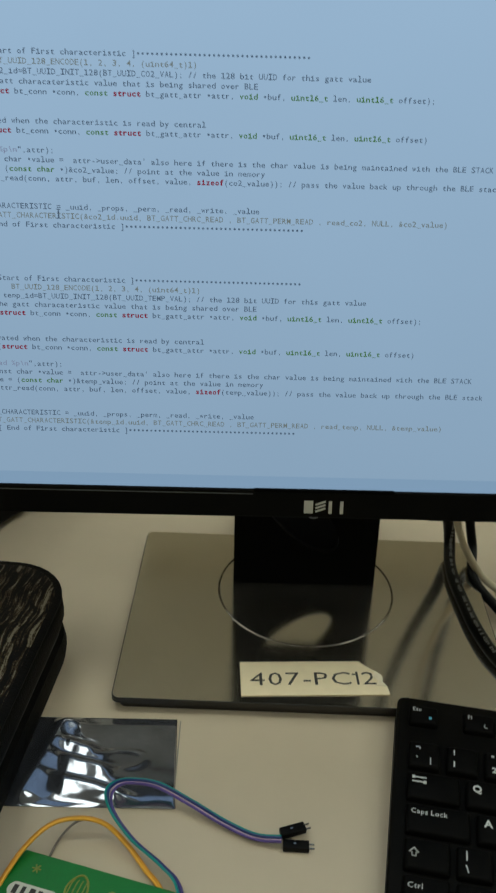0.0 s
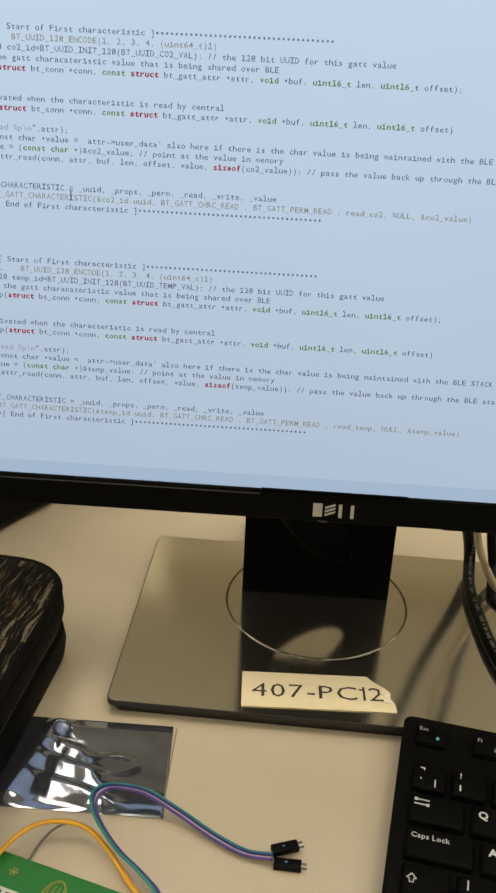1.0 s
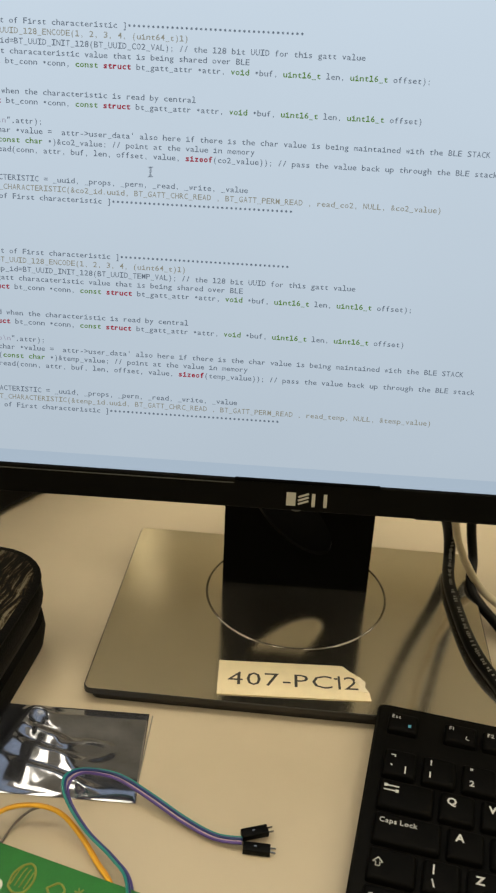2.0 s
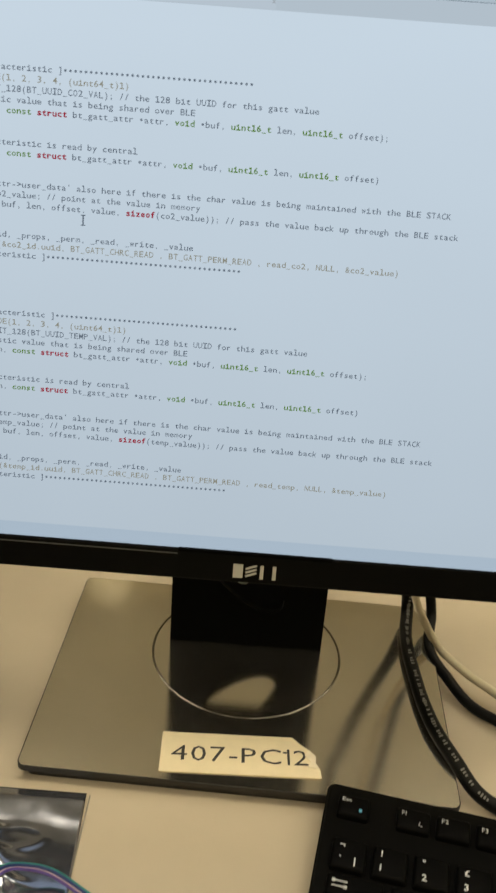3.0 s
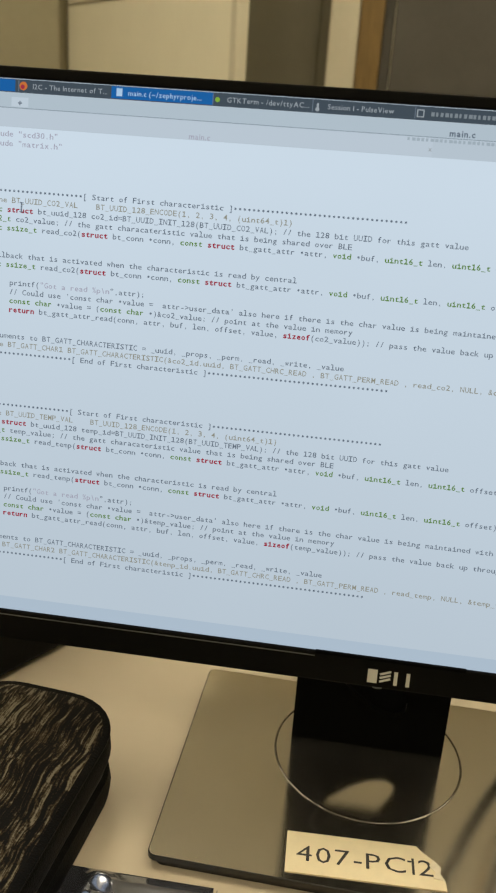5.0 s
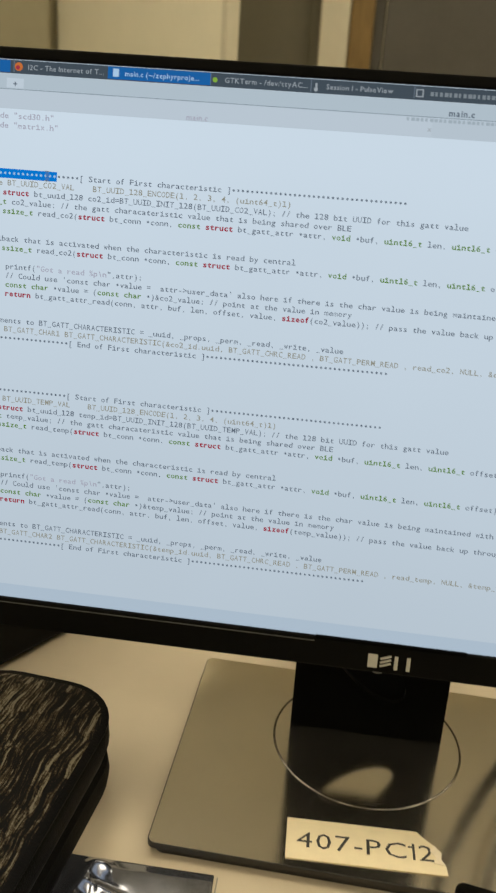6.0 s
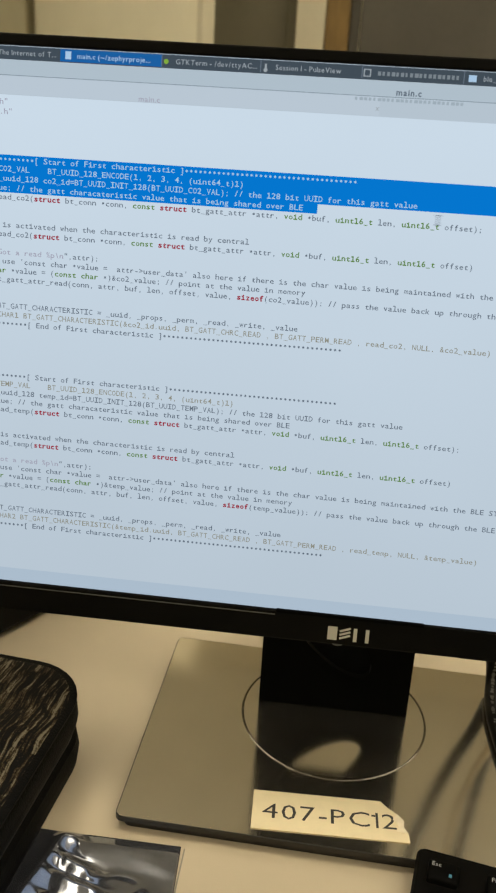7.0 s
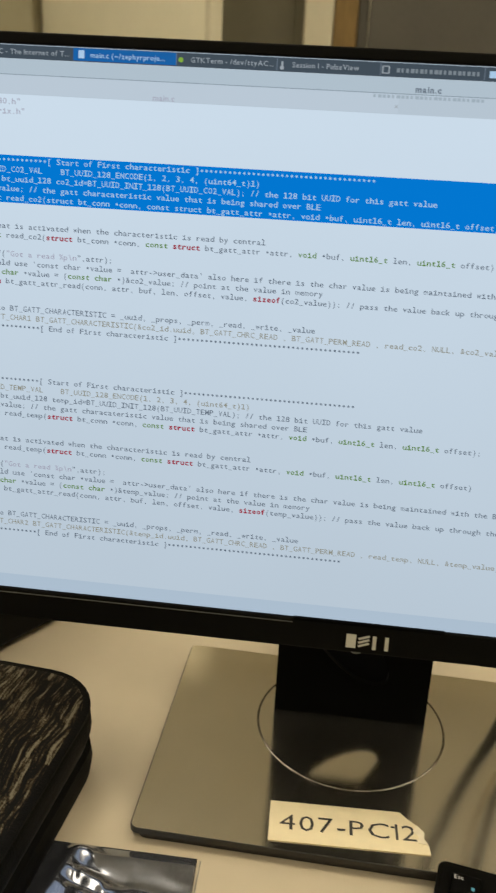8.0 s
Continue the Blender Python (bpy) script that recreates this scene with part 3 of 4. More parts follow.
faint = glowing("lit_faint_letters", (0.35, 0.425, 0.485), SCREEN_POWER)
for k in range(24):
    screen_patch("window_subtitle", -0.0290 + 0.0020 * k, -0.0290 + 0.0020 * k + 0.0010 + 0.0002 * (k * 7 % 4), 0.3752, 0.3765, ZT * 2, faint)

KEYWORDS = {"struct": (1, True), "sizeof": (1, True), "return": (1, True)}
TYPES = {"static", "const", "void", "uint16_t", "uint32_t", "ssize_t", "char"}


def coloured(text):
    """Cuts a line of code into runs of one colour."""
    if text.startswith("#"):
        return [(text, 4 if "include" in text else 3, False)]
    out, word, comment, quote = [], "", False, False

    def flush():
        nonlocal word
        if word:
            if not comment and word in KEYWORDS:
                out.append((word, *KEYWORDS[word]))
            elif not comment and word in TYPES:
                out.append((word, 2, 0.5))
            else:
                out.append((word, 4 if quote else 0, False))
        word = ""

    k = 0
    while k < len(text):
        ch = text[k]
        if ch.isalnum() or ch == "_":
            word += ch
        else:
            flush()
            if text[k:k + 2] == "//":
                comment = True
            if ch == '"' and not comment:
                quote = not quote
            out.append((ch, 4 if quote and not comment else 0, False))
        k += 1
    flush()
    return out


def block(name, n, stars):
    """The lines of one stretch of the code, by their row."""
    val, fn = name.upper(), "read_" + name
    args = "(struct bt_conn *conn, const struct bt_gatt_attr *attr, void *buf, uint16_t len, uint16_t offset)"
    tab = " " * 8
    return {
        0: "/" + "*" * (stars - 1) + "[ Start of First characteristic ]" + "*" * (37 if n == 1 else 38),
        1: f"#define BT_UUID_{val}_VAL    BT_UUID_128_ENCODE(1, 2, 3, 4, (uint64_t)1)",
        2: f"static struct bt_uuid_128 {name}_id=BT_UUID_INIT_128(BT_UUID_{val}_VAL); // the 128 bit UUID for this gatt value",
        3: f"uint32_t {name}_value; // the gatt characateristic value that is being shared over BLE",
        4: f"static ssize_t {fn}{args};",
        7: "// Callback that is activated when the characteristic is read by central",
        8: f"static ssize_t {fn}{args}",
        9: "{",
        10: tab + 'printf("Got a read %p\\n",attr);',
        11: tab + "// Could use 'const char *value =  attr->user_data' also here if there is the char value is being maintained with the BLE STACK",
        12: tab + f"const char *value = (const char *)&{name}_value; // point at the value in memory",
        13: tab + f"return bt_gatt_attr_read(conn, attr, buf, len, offset, value, sizeof({name}_value)); // pass the value back up through the BLE stack",
        14: "}",
        16: "// Arguments to BT_GATT_CHARACTERISTIC = _uuid, _props, _perm, _read, _write, _value",
        17: f"#define BT_GATT_CHAR{n} BT_GATT_CHARACTERISTIC(&{name}_id.uuid, BT_GATT_CHRC_READ , BT_GATT_PERM_READ , {fn}, NULL, &{name}_value)",
        18: "/" + "*" * 22 + "[ End of First characteristic ]" + "*" * 40,
    }


CODE = {-6: '#include "scd30.h"', -5: '#include "matrix.h"'}
CODE.update(block("co2", 1, 24))
CODE.update({24 + r: s for r, s in block("temp", 2, 23).items()})
INKS = [TX_DARK, TX_RED, TX_GREEN, TX_BROWN, TX_PALE]
for row, text in CODE.items():
    letters("code_line", coloured(text), COL0, ROW0 - row * LINE - 0.0011, ZT, CW, 0.0036, screen, mats=INKS)


# the text cursor, and the blue bars that grow over five lines
def text_cursor():
    b = bmesh.new()
    box(-0.0003, 0.0003, -0.0020, 0.0020, 0.0, 0.0002, 0, 1, b)
    box(-0.0010, 0.0010, 0.0019, 0.0023, 0.0, 0.0002, 0, 1, b)
    box(-0.0010, 0.0010, -0.0023, -0.0019, 0.0, 0.0002, 0, 1, b)
    return part("text_cursor", b, TX_DARK, screen, "dark text cursor")


CURSOR = text_cursor()
BARS = []                        # (piece, row, column at which it ends)
CUTS = {0: [19], 1: [43], 2: [97], 3: [86], 4: [110]}
for row in range(5):
    ends = sorted(set(list(range(8, 113, 8)) + CUTS[row] + [213]))
    for c0, c1 in zip([0] + ends, ends):
        b = box(COL0 + c0 * CW, min(RIGHT - 0.002, COL0 + c1 * CW), ROW0 - row * LINE - LINE / 2, ROW0 - row * LINE + LINE / 2, -0.0004, 0.0)
        bar = part("selection_bar", b, [SELECT, TX_WHITE], screen)
        written = CODE[row][c0:c1]
        if written.strip():
            letters("lettering", [(written, 1, False)], COL0 + c0 * CW, ROW0 - row * LINE - 0.0011, 0.00003, CW, 0.0036, bar, mats=[SELECT, TX_WHITE])
        BARS.append((bar, row, c1))


# ------------------------------------------------------------------ label on the stand
def label_sticker():
    ob = thing("paper_label", pose(-0.0488, 0.0056, DESK + 0.0103, 0, 0, 2.2), "cream paper label with a torn corner, stuck on the monitor base", "label")
    b = bmesh.new()
    pts = [(0, 0), (0.0842, 0.0), (0.0838, 0.006), (0.0815, 0.0100), (0.0822, 0.0145), (0.0785, 0.0190), (0.0735, 0.0235), (0.0700, 0.0275), (0.0, 0.0275)]
    rings = [[(x, y, z) for x, y in pts] for z in (0.0, 0.00022)]
    part("paper", loft(rings), PAPER, ob)
    b = bmesh.new()
    tri = [(0.0836, 0.0062), (0.0815, 0.0100), (0.0822, 0.0145), (0.0785, 0.0190), (0.0760, 0.0150), (0.0790, 0.0110), (0.0775, 0.0072)]
    part("torn_corner", loft([[(x, y, z) for x, y in tri] for z in (0.00023, 0.0006)]), PAPER_TORN, ob, "torn curled paper corner")
    ink, col = letters("writing", [("407-PC", 0, None)], 0, 0.0080, 0.00035, 0.0085, 0.0150, ob, mats=[INK], even=False)
    ink.matrix_basis = Matrix.Translation((0.0045, 0, 0)) @ Matrix.Diagonal((1.21, 1, 1, 1))
    x = 0.0045 + 1.21 * col + 0.0022
    b = box(x, x + 0.0013, 0.0080, 0.0186, 0.00022, 0.00036)
    box(x - 0.0022, x - 0.0001, 0.0158, 0.0169, 0.00022, 0.00036, 0, 1, b)
    part("writing", b, INK, ob)
    ink, _ = letters("writing", [("2", 0, None)], 0, 0.0080, 0.00035, 0.0085, 0.0150, ob, mats=[INK], even=False)
    ink.matrix_basis = Matrix.Translation((x + 0.0022, 0, 0)) @ Matrix.Diagonal((1.21, 1, 1, 1))


label_sticker()


# ------------------------------------------------------------------ pencil case
def pencil_case():
    ob = thing("pencil_case", pose(-0.2105, -0.033, DESK, 0, 0, -6.0), "black zipped fabric case with a brown and cream woven top", "case")
    w, d, r = 0.098, 0.215, 0.034
    h = 0.050

    def ring(s, z, lift=0.0):
        return [(x, y, z) for x, y in rounded(w + 2 * s, d + 2 * s, r + s, 8)]

    lower = [ring(-0.008, 0.0), ring(-0.002, 0.001), ring(0.0, 0.005), ring(0.0015, 0.014), ring(0.0005, 0.0215), ring(-0.002, 0.0235)]
    part("lower_shell", loft(lower), CASE_SIDE, ob, "black fabric lower shell", 40)
    zip_ = [ring(-0.0035, 0.0236), ring(-0.0018, 0.0245), ring(-0.0018, 0.0275), ring(-0.0035, 0.0284)]
    part("zip", loft(zip_), ZIP, ob, "black zip", 40)
    upper = [ring(-0.002, 0.0285), ring(0.0, 0.0300), ring(0.0015, 0.036), ring(0.001, 0.044), ring(-0.0005, 0.0478)]
    part("upper_shell", loft(upper, True), CASE_SIDE, ob, "black fabric upper shell", 40)
    part("piping", loft([ring(-0.001, 0.0470), ring(0.0012, 0.0478), ring(0.0012, 0.0494), ring(-0.0008, 0.0502)]), CASE_SIDE, ob, "black piping round the top", 60)
    top = [ring(-0.0012, 0.0495), ring(-0.004, 0.0506), ring(-0.014, 0.0520), ring(-0.03, 0.0525)]
    part("top_panel", loft(top), WOVEN, ob, "brown and cream woven streaks", 60)
    pull = part("zip_pull", box(0.004, 0.012, 0.108, 0.122, 0.0235, 0.0255, 0.0008), METAL_LEG, ob)
    return ob


def woven():
    """Black cloth with long, broken cream and brown threads along its length."""
    m = material("woven_top", (0.02, 0.018, 0.016), 0.75, 0, 0, 1, 0.0, spec=0.15)
    n, l = m.node_tree.nodes, m.node_tree.links
    bsdf = n["Principled BSDF"]
    tc = n.new("ShaderNodeTexCoord")
    warp = n.new("ShaderNodeTexNoise")
    warp.inputs["Scale"].default_value = 28
    add = n.new("ShaderNodeMixRGB")
    add.blend_type, add.inputs[0].default_value = "ADD", 0.010
    l.new(tc.outputs["Object"], warp.inputs["Vector"])
    l.new(tc.outputs["Object"], add.inputs[1]), l.new(warp.outputs["Color"], add.inputs[2])
    mp = n.new("ShaderNodeMapping")
    mp.inputs["Scale"].default_value = (1.0, 0.05, 1.0)
    l.new(add.outputs[0], mp.inputs["Vector"])
    streak = n.new("ShaderNodeTexNoise")
    streak.inputs["Scale"].default_value, streak.inputs["Detail"].default_value, streak.inputs["Roughness"].default_value = 620, 3, 0.6
    l.new(mp.outputs[0], streak.inputs["Vector"])
    patch = n.new("ShaderNodeTexNoise")
    patch.inputs["Scale"].default_value = 60
    l.new(mp.outputs[0], patch.inputs["Vector"])
    thread = n.new("ShaderNodeTexNoise")
    thread.inputs["Scale"].default_value = 900
    l.new(tc.outputs["Object"], thread.inputs["Vector"])
    sm = n.new("ShaderNodeMath")
    sm.operation = "MULTIPLY_ADD"
    sm.inputs[1].default_value = 0.45
    l.new(patch.outputs[0], sm.inputs[0]), l.new(streak.outputs[0], sm.inputs[2])
    sm2 = n.new("ShaderNodeMath")
    sm2.operation = "MULTIPLY_ADD"
    sm2.inputs[1].default_value = 0.22
    l.new(thread.outputs[0], sm2.inputs[0]), l.new(sm.outputs[0], sm2.inputs[2])
    ramp = n.new("ShaderNodeValToRGB")
    e = ramp.color_ramp.elements
    e[0].position, e[0].color = 0.81, (0.0022, 0.0019, 0.0016, 1)
    e[1].position, e[1].color = 0.855, (0.026, 0.017, 0.009, 1)
    a = e.new(0.91)
    a.color = (0.055, 0.043, 0.026, 1)
    a = e.new(0.97)
    a.color = (0.16, 0.14, 0.10, 1)
    l.new(sm2.outputs[0], ramp.inputs[0])
    l.new(ramp.outputs[0], bsdf.inputs["Base Color"])
    bp = n.new("ShaderNodeBump")
    bp.inputs["Strength"].default_value, bp.inputs["Distance"].default_value = 0.6, 0.0008
    l.new(sm2.outputs[0], bp.inputs["Height"]), l.new(bp.outputs[0], bsdf.inputs["Normal"])
    return m


CASE_SIDE = material("black_case_cloth", (0.0026, 0.0023, 0.002), 0.65, 0, 0.4, 60, 0.6, 900, spec=0.09)
ZIP = material("black_zip_tape", (0.006, 0.006, 0.006), 0.5, 0, 0.3, 100, 0.8, 1500)
WOVEN = woven()
pencil_case()


# ------------------------------------------------------------------ shielding bag
def shield_bag():
    ob = thing("shielding_bag", pose(-0.0825, -0.0635, DESK, 0, 0, 180), "crumpled silver anti-static bag lying flat on the desk", "bag")
    nx, ny = 110, 72
    w, d = 0.092, 0.060
    b = bmesh.new()
    grid = {}

    def height(u, v):
        """A slanting facet with a crease on its one side, a round fold beside it, a shallow bubble and small crumples."""
        x, y = -0.0825 - u * w, -0.0635 + v * d
        xl, down = -0.140, min(1.0, max(0.0, (-0.008 - y) / 0.047))
        xr = xl + 0.0005 + 0.028 * down
        run = y + 0.058 + 0.30 * (x - xl)
        pleat, length = ((run, 0.014) if run < 0.014 else (run - 0.014, 0.013) if run < 0.027 else (run - 0.027, 0.011) if run < 0.038 else (run - 0.038, 0.018))
        top = 0.0018 + (0.37 * pleat if pleat < length - 0.003 else 0.37 * (length - 0.003) * max(0.0, length - pleat) / 0.003) * (0.5 if run > 0.038 else 1.0)
        if x > xr:
            z = 0.0018 + (top - 0.0018) * math.exp((xr - x) / 0.004)
        elif x > xl:
            z = top
        else:
            z = 0.0018 + (top - 0.0018) * math.exp((x - xl) / 0.004)
        ridge = x - (-0.1455 + (y + 0.012) * 0.30)
        z += (0.0025 + 0.035 * max(0.0, y + 0.058)) * math.exp(-(ridge / 0.0055) ** 2)
        rim = math.hypot((x + 0.113) / 0.014, (y + 0.034 - 0.10 * (x + 0.113)) / 0.0062)
        z += 0.00042 * math.exp(-((rim - 1) / 0.20) ** 2)
        inside = 1.0 if xl < x < xr else 0.12
        z += inside * (0.0006 * noise.noise((x * 110, y * 110, 3.1)) + 0.0003 * abs(noise.noise((x * 220, y * 180, 7.7))))
        z += 0.00006 * math.sin(y * 420 + x * 30) * min(1.0, max(0.0, (x + 0.105) / 0.01))
        return max(0.0008, 0.0008 + (z - 0.0008) * min(1.0, (1 - v) / 0.10) * min(1.0, v / 0.10))

    top = np.array([[height(i / nx, j / ny) for j in range(ny + 1)] for i in range(nx + 1)])
    for _ in range(2):
        wide = np.pad(top, 1, mode="edge")
        top = sum(wide[a:a + nx + 1, c:c + ny + 1] for a in range(3) for c in range(3)) / 9
    for side in (0, 1):
        for i in range(nx + 1):
            for j in range(ny + 1):
                u, v = i / nx, j / ny
                skew = 0.003 * (v - 0.5)
                edge = i in (0, nx) or j in (0, ny)
                z = 0.0006 if edge else (float(top[i, j]) if side else 0.0002)
                key = (i, j, 0 if edge else side)
                if key not in grid:
                    grid[key] = b.verts.new((u * w + skew * (1 - u), -(v * d), z))
    for side in (0, 1):
        for i in range(nx):
            for j in range(ny):
                q = [(i, j), (i + 1, j), (i + 1, j + 1), (i, j + 1)]
                vs = [grid.get((a, c, side)) or grid[(a, c, 0)] for a, c in q]
                try:
                    b.faces.new(vs)
                except ValueError:
                    pass
    bmesh.ops.recalc_face_normals(b, faces=b.faces)
    part("film", b, FILM, ob, "dark silver shielding film", 50)
    part("seam", box(-0.0008, -0.0001, -0.059, -0.001, 0.0003, 0.0007, 0.0002), FILM_EDGE, ob, "clear welded seam")


shield_bag()


# ------------------------------------------------------------------ jumper wires
def jumper_ribbon():
    ob = thing("jumper_wires", pose(0, 0, DESK), "ribbon of teal, blue and purple jumper wires with black plugs", "wire")
    run = [(-0.0283, -0.0825, 0.0040), (-0.0410, -0.0805, 0.0028), (-0.0560, -0.0735, 0.0035), (-0.0730, -0.0640, 0.006), (-0.0890, -0.0575, 0.010), (-0.1010, -0.0590, 0.0145),
           (-0.1085, -0.0640, 0.0185), (-0.1120, -0.0710, 0.0195), (-0.1090, -0.0790, 0.0160), (-0.0985, -0.0890, 0.0095), (-0.0850, -0.0985, 0.0055), (-0.0760, -0.1090, 0.0045), (-0.0725, -0.130, 0.0035), (-0.074, -0.16, 0.003)]
    for k, m in enumerate((WIRE_TEAL, WIRE_BLUE, WIRE_PINK, WIRE_PURPLE)):
        part("wire", tube(run, 0.00046 if m is WIRE_PINK else 0.00066, 8, 8, (1.5 - k) * 0.00112, 0.0004 * (k % 2), (0.44, 0.58)), m, ob, smooth=180)
    for k, (dx, dy, a, z) in enumerate(((0.0, 0.0026, 19, 0.0042), (0.001, -0.0022, -2, 0.0021))):
        plug = part("plug", box(0, 0.0125, -0.0024, 0.0024, -0.0016, 0.0016, 0.0003), BLACK, ob, "black plug housing", 40)
        plug.matrix_basis = pose(-0.0288 + dx, -0.0822 + dy, z, 0, 0, a)
        for s in (-0.0012, 0.0012):
            part("pin", box(0.0125, 0.0150, s - 0.0003, s + 0.0003, -0.0003, 0.0003), CHROME, plug)
        for s in (0.0003,):
            part("clip", box(0.005, 0.0063, s - 0.0004, s + 0.0004, 0.00155, 0.0017), CHROME, plug)


def yellow_wire():
    ob = thing("yellow_jumper_wires", pose(0, 0, DESK), "pair of yellow and orange jumper wires", "wire")
    run = [(-0.1700, -0.1340, 0.0010), (-0.1590, -0.1150, 0.004), (-0.1490, -0.0950, 0.009), (-0.1380, -0.0830, 0.0120), (-0.1250, -0.0790, 0.0120), (-0.1130, -0.0800, 0.0095), (-0.1020, -0.0880, 0.0060), (-0.0920, -0.0995, 0.0035), (-0.0830, -0.1120, 0.0022), (-0.080, -0.14, 0.0022)]
    part("wire", tube(run, 0.00095, 8, 8, 0.0003), WIRE_YELLOW, ob, smooth=180)
    part("wire", tube(run, 0.00095, 8, 8, -0.0007, -0.0006), WIRE_ORANGE, ob, smooth=180)


def grey_wire():
    ob = thing("grey_jumper_wire", pose(0, 0, DESK), "thin grey jumper wire lying under the yellow ones", "wire")
    run = [(-0.1378, -0.0925, 0.0008), (-0.1345, -0.0830, 0.0020), (-0.1285, -0.0755, 0.0040), (-0.1200, -0.0735, 0.0060)]
    part("wire", tube(run, 0.0006, 8, 8), WIRE_GREY, ob, smooth=180)


jumper_ribbon()
yellow_wire()
grey_wire()


def green_card():
    """A green printed card with gold line drawings and a white panel of unreadable writing."""
    ob = thing("green_card", pose(-0.1505, -0.0905, DESK, 0, 0, -16.0), "green printed card with gold drawings and a white panel", "card")
    part("card", box(0, 0.120, -0.075, 0, 0.0, 0.0050, 0.0006), GREEN_CARD, ob)
    z = 0.0052

    def loop(name, pts, t=0.0005):
        part(name, tube([(x, y, z) for x, y in pts], t, 6, 4), GOLD_PRINT, ob)

    for cx, cy, r in ((0.012, -0.008, 0.0022), (0.060, -0.010, 0.0022), (0.088, -0.008, 0.002)):
        b = bmesh.new()
        for k in range(6):
            a = math.pi * k / 3
            box(0, r, -0.0003, 0.0003, -0.0001, 0.0002, 0, 1, b)
            bmesh.ops.rotate(b, verts=b.verts[-8:], cent=(0, 0, 0), matrix=Matrix.Rotation(a, 3, "Z"))
        s = part("printed_star", b, GOLD_PRINT, ob)
        s.matrix_basis = pose(cx, cy, z)
    loop("printed_bell", [(0.030, -0.018), (0.029, -0.012), (0.031, -0.007), (0.034, -0.005), (0.037, -0.007), (0.039, -0.012), (0.038, -0.018), (0.034, -0.020), (0.030, -0.018)])
    for k in range(4):
        loop("printed_finger", [(0.0305 + 0.0022 * k, -0.017), (0.0305 + 0.0022 * k, -0.010), (0.0312 + 0.002 * k, -0.0075)], 0.0003)
    loop("printed_curl", [(0.046, -0.013), (0.050, -0.009), (0.054, -0.012), (0.050, -0.016), (0.046, -0.013)])
    part("white_panel", loft([[(0.016 + x, -0.020 + y, zz) for x, y in rounded(0.024, 0.0075, 0.0036, 6)] for zz in (0.0049, 0.0053)]), WHITE_PRINT, ob, "white rounded panel")
    for k, wd in enumerate((0.0022, 0.0018, 0.0026, 0.002, 0.0024)):
        part("writing_bar", box(0.0065 + 0.004 * k, 0.0065 + 0.004 * k + wd, -0.0222, -0.0178, 0.0053, 0.0055), INK, ob)


green_card()


# ------------------------------------------------------------------ keyboard
def keyboard():
    ob = thing("keyboard", pose(0.0380, 0.0015, DESK, 0, 0, -10.5), "black office keyboard with white key legends", "keyboard")
    slope = math.atan2(0.007, 0.127)
    b = bmesh.new()
    w, d = 0.441, 0.127
    for_z = lambda y: 0.0175 + y * math.tan(slope)
    rings = []
    for s, dz, flat in ((-0.002, 0, 1), (0.0, 0.0015, 1), (0.0, -0.0012, 0), (-0.0012, 0.0, 0)):
        rings.append([(w / 2 + x, -d / 2 + y, dz if flat else for_z(-d / 2 + y) + dz) for x, y in rounded(w + 2 * s, d + 2 * s, 0.0045, 4)])
    part("body", loft(rings), KEYBODY, ob, "black keyboard body", 40)
    tops = {}

    def key_mesh(wd, dp):
        key = (round(wd, 4), round(dp, 4))
        if key not in tops:
            bm_ = loft([[(x, y, z) for x, y in rounded(wd - 2 * s, dp - 2 * s, 0.0016, 3)] for s, z in ((0.0, 0.0), (0.0002, 0.0028), (0.0009, 0.0038), (0.0017, 0.0041))])
            me = bpy.data.meshes.new("key")
            bm_.to_mesh(me)
            bm_.free()
            me.materials.append(KEYCAP)
            me.shade_smooth()
            me.set_sharp_from_angle(angle=radians(35))
            tops[key] = me
        return tops[key]

    def key(cx, cy, wd=0.0165, dp=0.0165, legend=()):
        k = new("key", key_mesh(wd, dp))
        k.parent = ob
        k.matrix_basis = pose(cx, -cy, for_z(-cy) - 0.0004, math.degrees(slope), 0, 0)
        for text, lx, ly, size, m in legend:
            letters("legend", [(text, 0, len(text) == 1)], lx, ly, 0.00425, 0, size, k, mats=[m], even=False)
        return k

    u = 0.019
    x0 = 0.0055
    big, small = 0.0056, 0.0036
    # function row
    esc = key(x0 + 0.0085, 0.0145, 0.0155, 0.0125, (("Esc", -0.006, 0.0016, 0.0033, LEGEND),))
    part("lock_mark", box(0.0027, 0.0042, -0.0032, -0.0014, 0.0041, 0.00425), LEGEND_BLUE, esc)
    for k in range(12):
        cx = x0 + 0.0085 + u * 2 * 0.98 + u * k + (0.0095 if k > 3 else 0) + (0.0095 if k > 7 else 0) - 0.0085 + 0.0003
        f = key(cx, 0.0145, 0.0165, 0.0125, ((f"F{k + 1}", -0.006, 0.0012, 0.0034, LEGEND),))
        if k == 0:
            part("mute_mark", tube([(0.0030, -0.0012, 0.0042), (0.0026, -0.003, 0.0042), (0.0042, -0.0036, 0.0042)], 0.0002, 5, 4), LEGEND, f)
    # number row
    upper = ["\u00ac", "!", '"', "\u00a3", "$", "%", "^", "&", "*", "(", ")", "_", "+"]
    lower = ["`", "1", "2", "3", "4", "5", "6", "7", "8", "9", "0", "-", "="]
    for k in range(13):
        leg = [(upper[k], -0.0048, 0.0022, 0.0044, LEGEND), (lower[k], -0.0048, -0.0052, 0.0046, LEGEND)]
        if k == 0:
            leg.append(("|", 0.0024, -0.0052, 0.0046, LEGEND))
        key(x0 + u / 2 + u * k, 0.0410, legend=leg)
    key(x0 + u * 14, 0.0410, 2 * u - 0.0025)
    # letter rows
    tab = key(x0 + 0.75 * u, 0.0600, 1.5 * u - 0.0025)
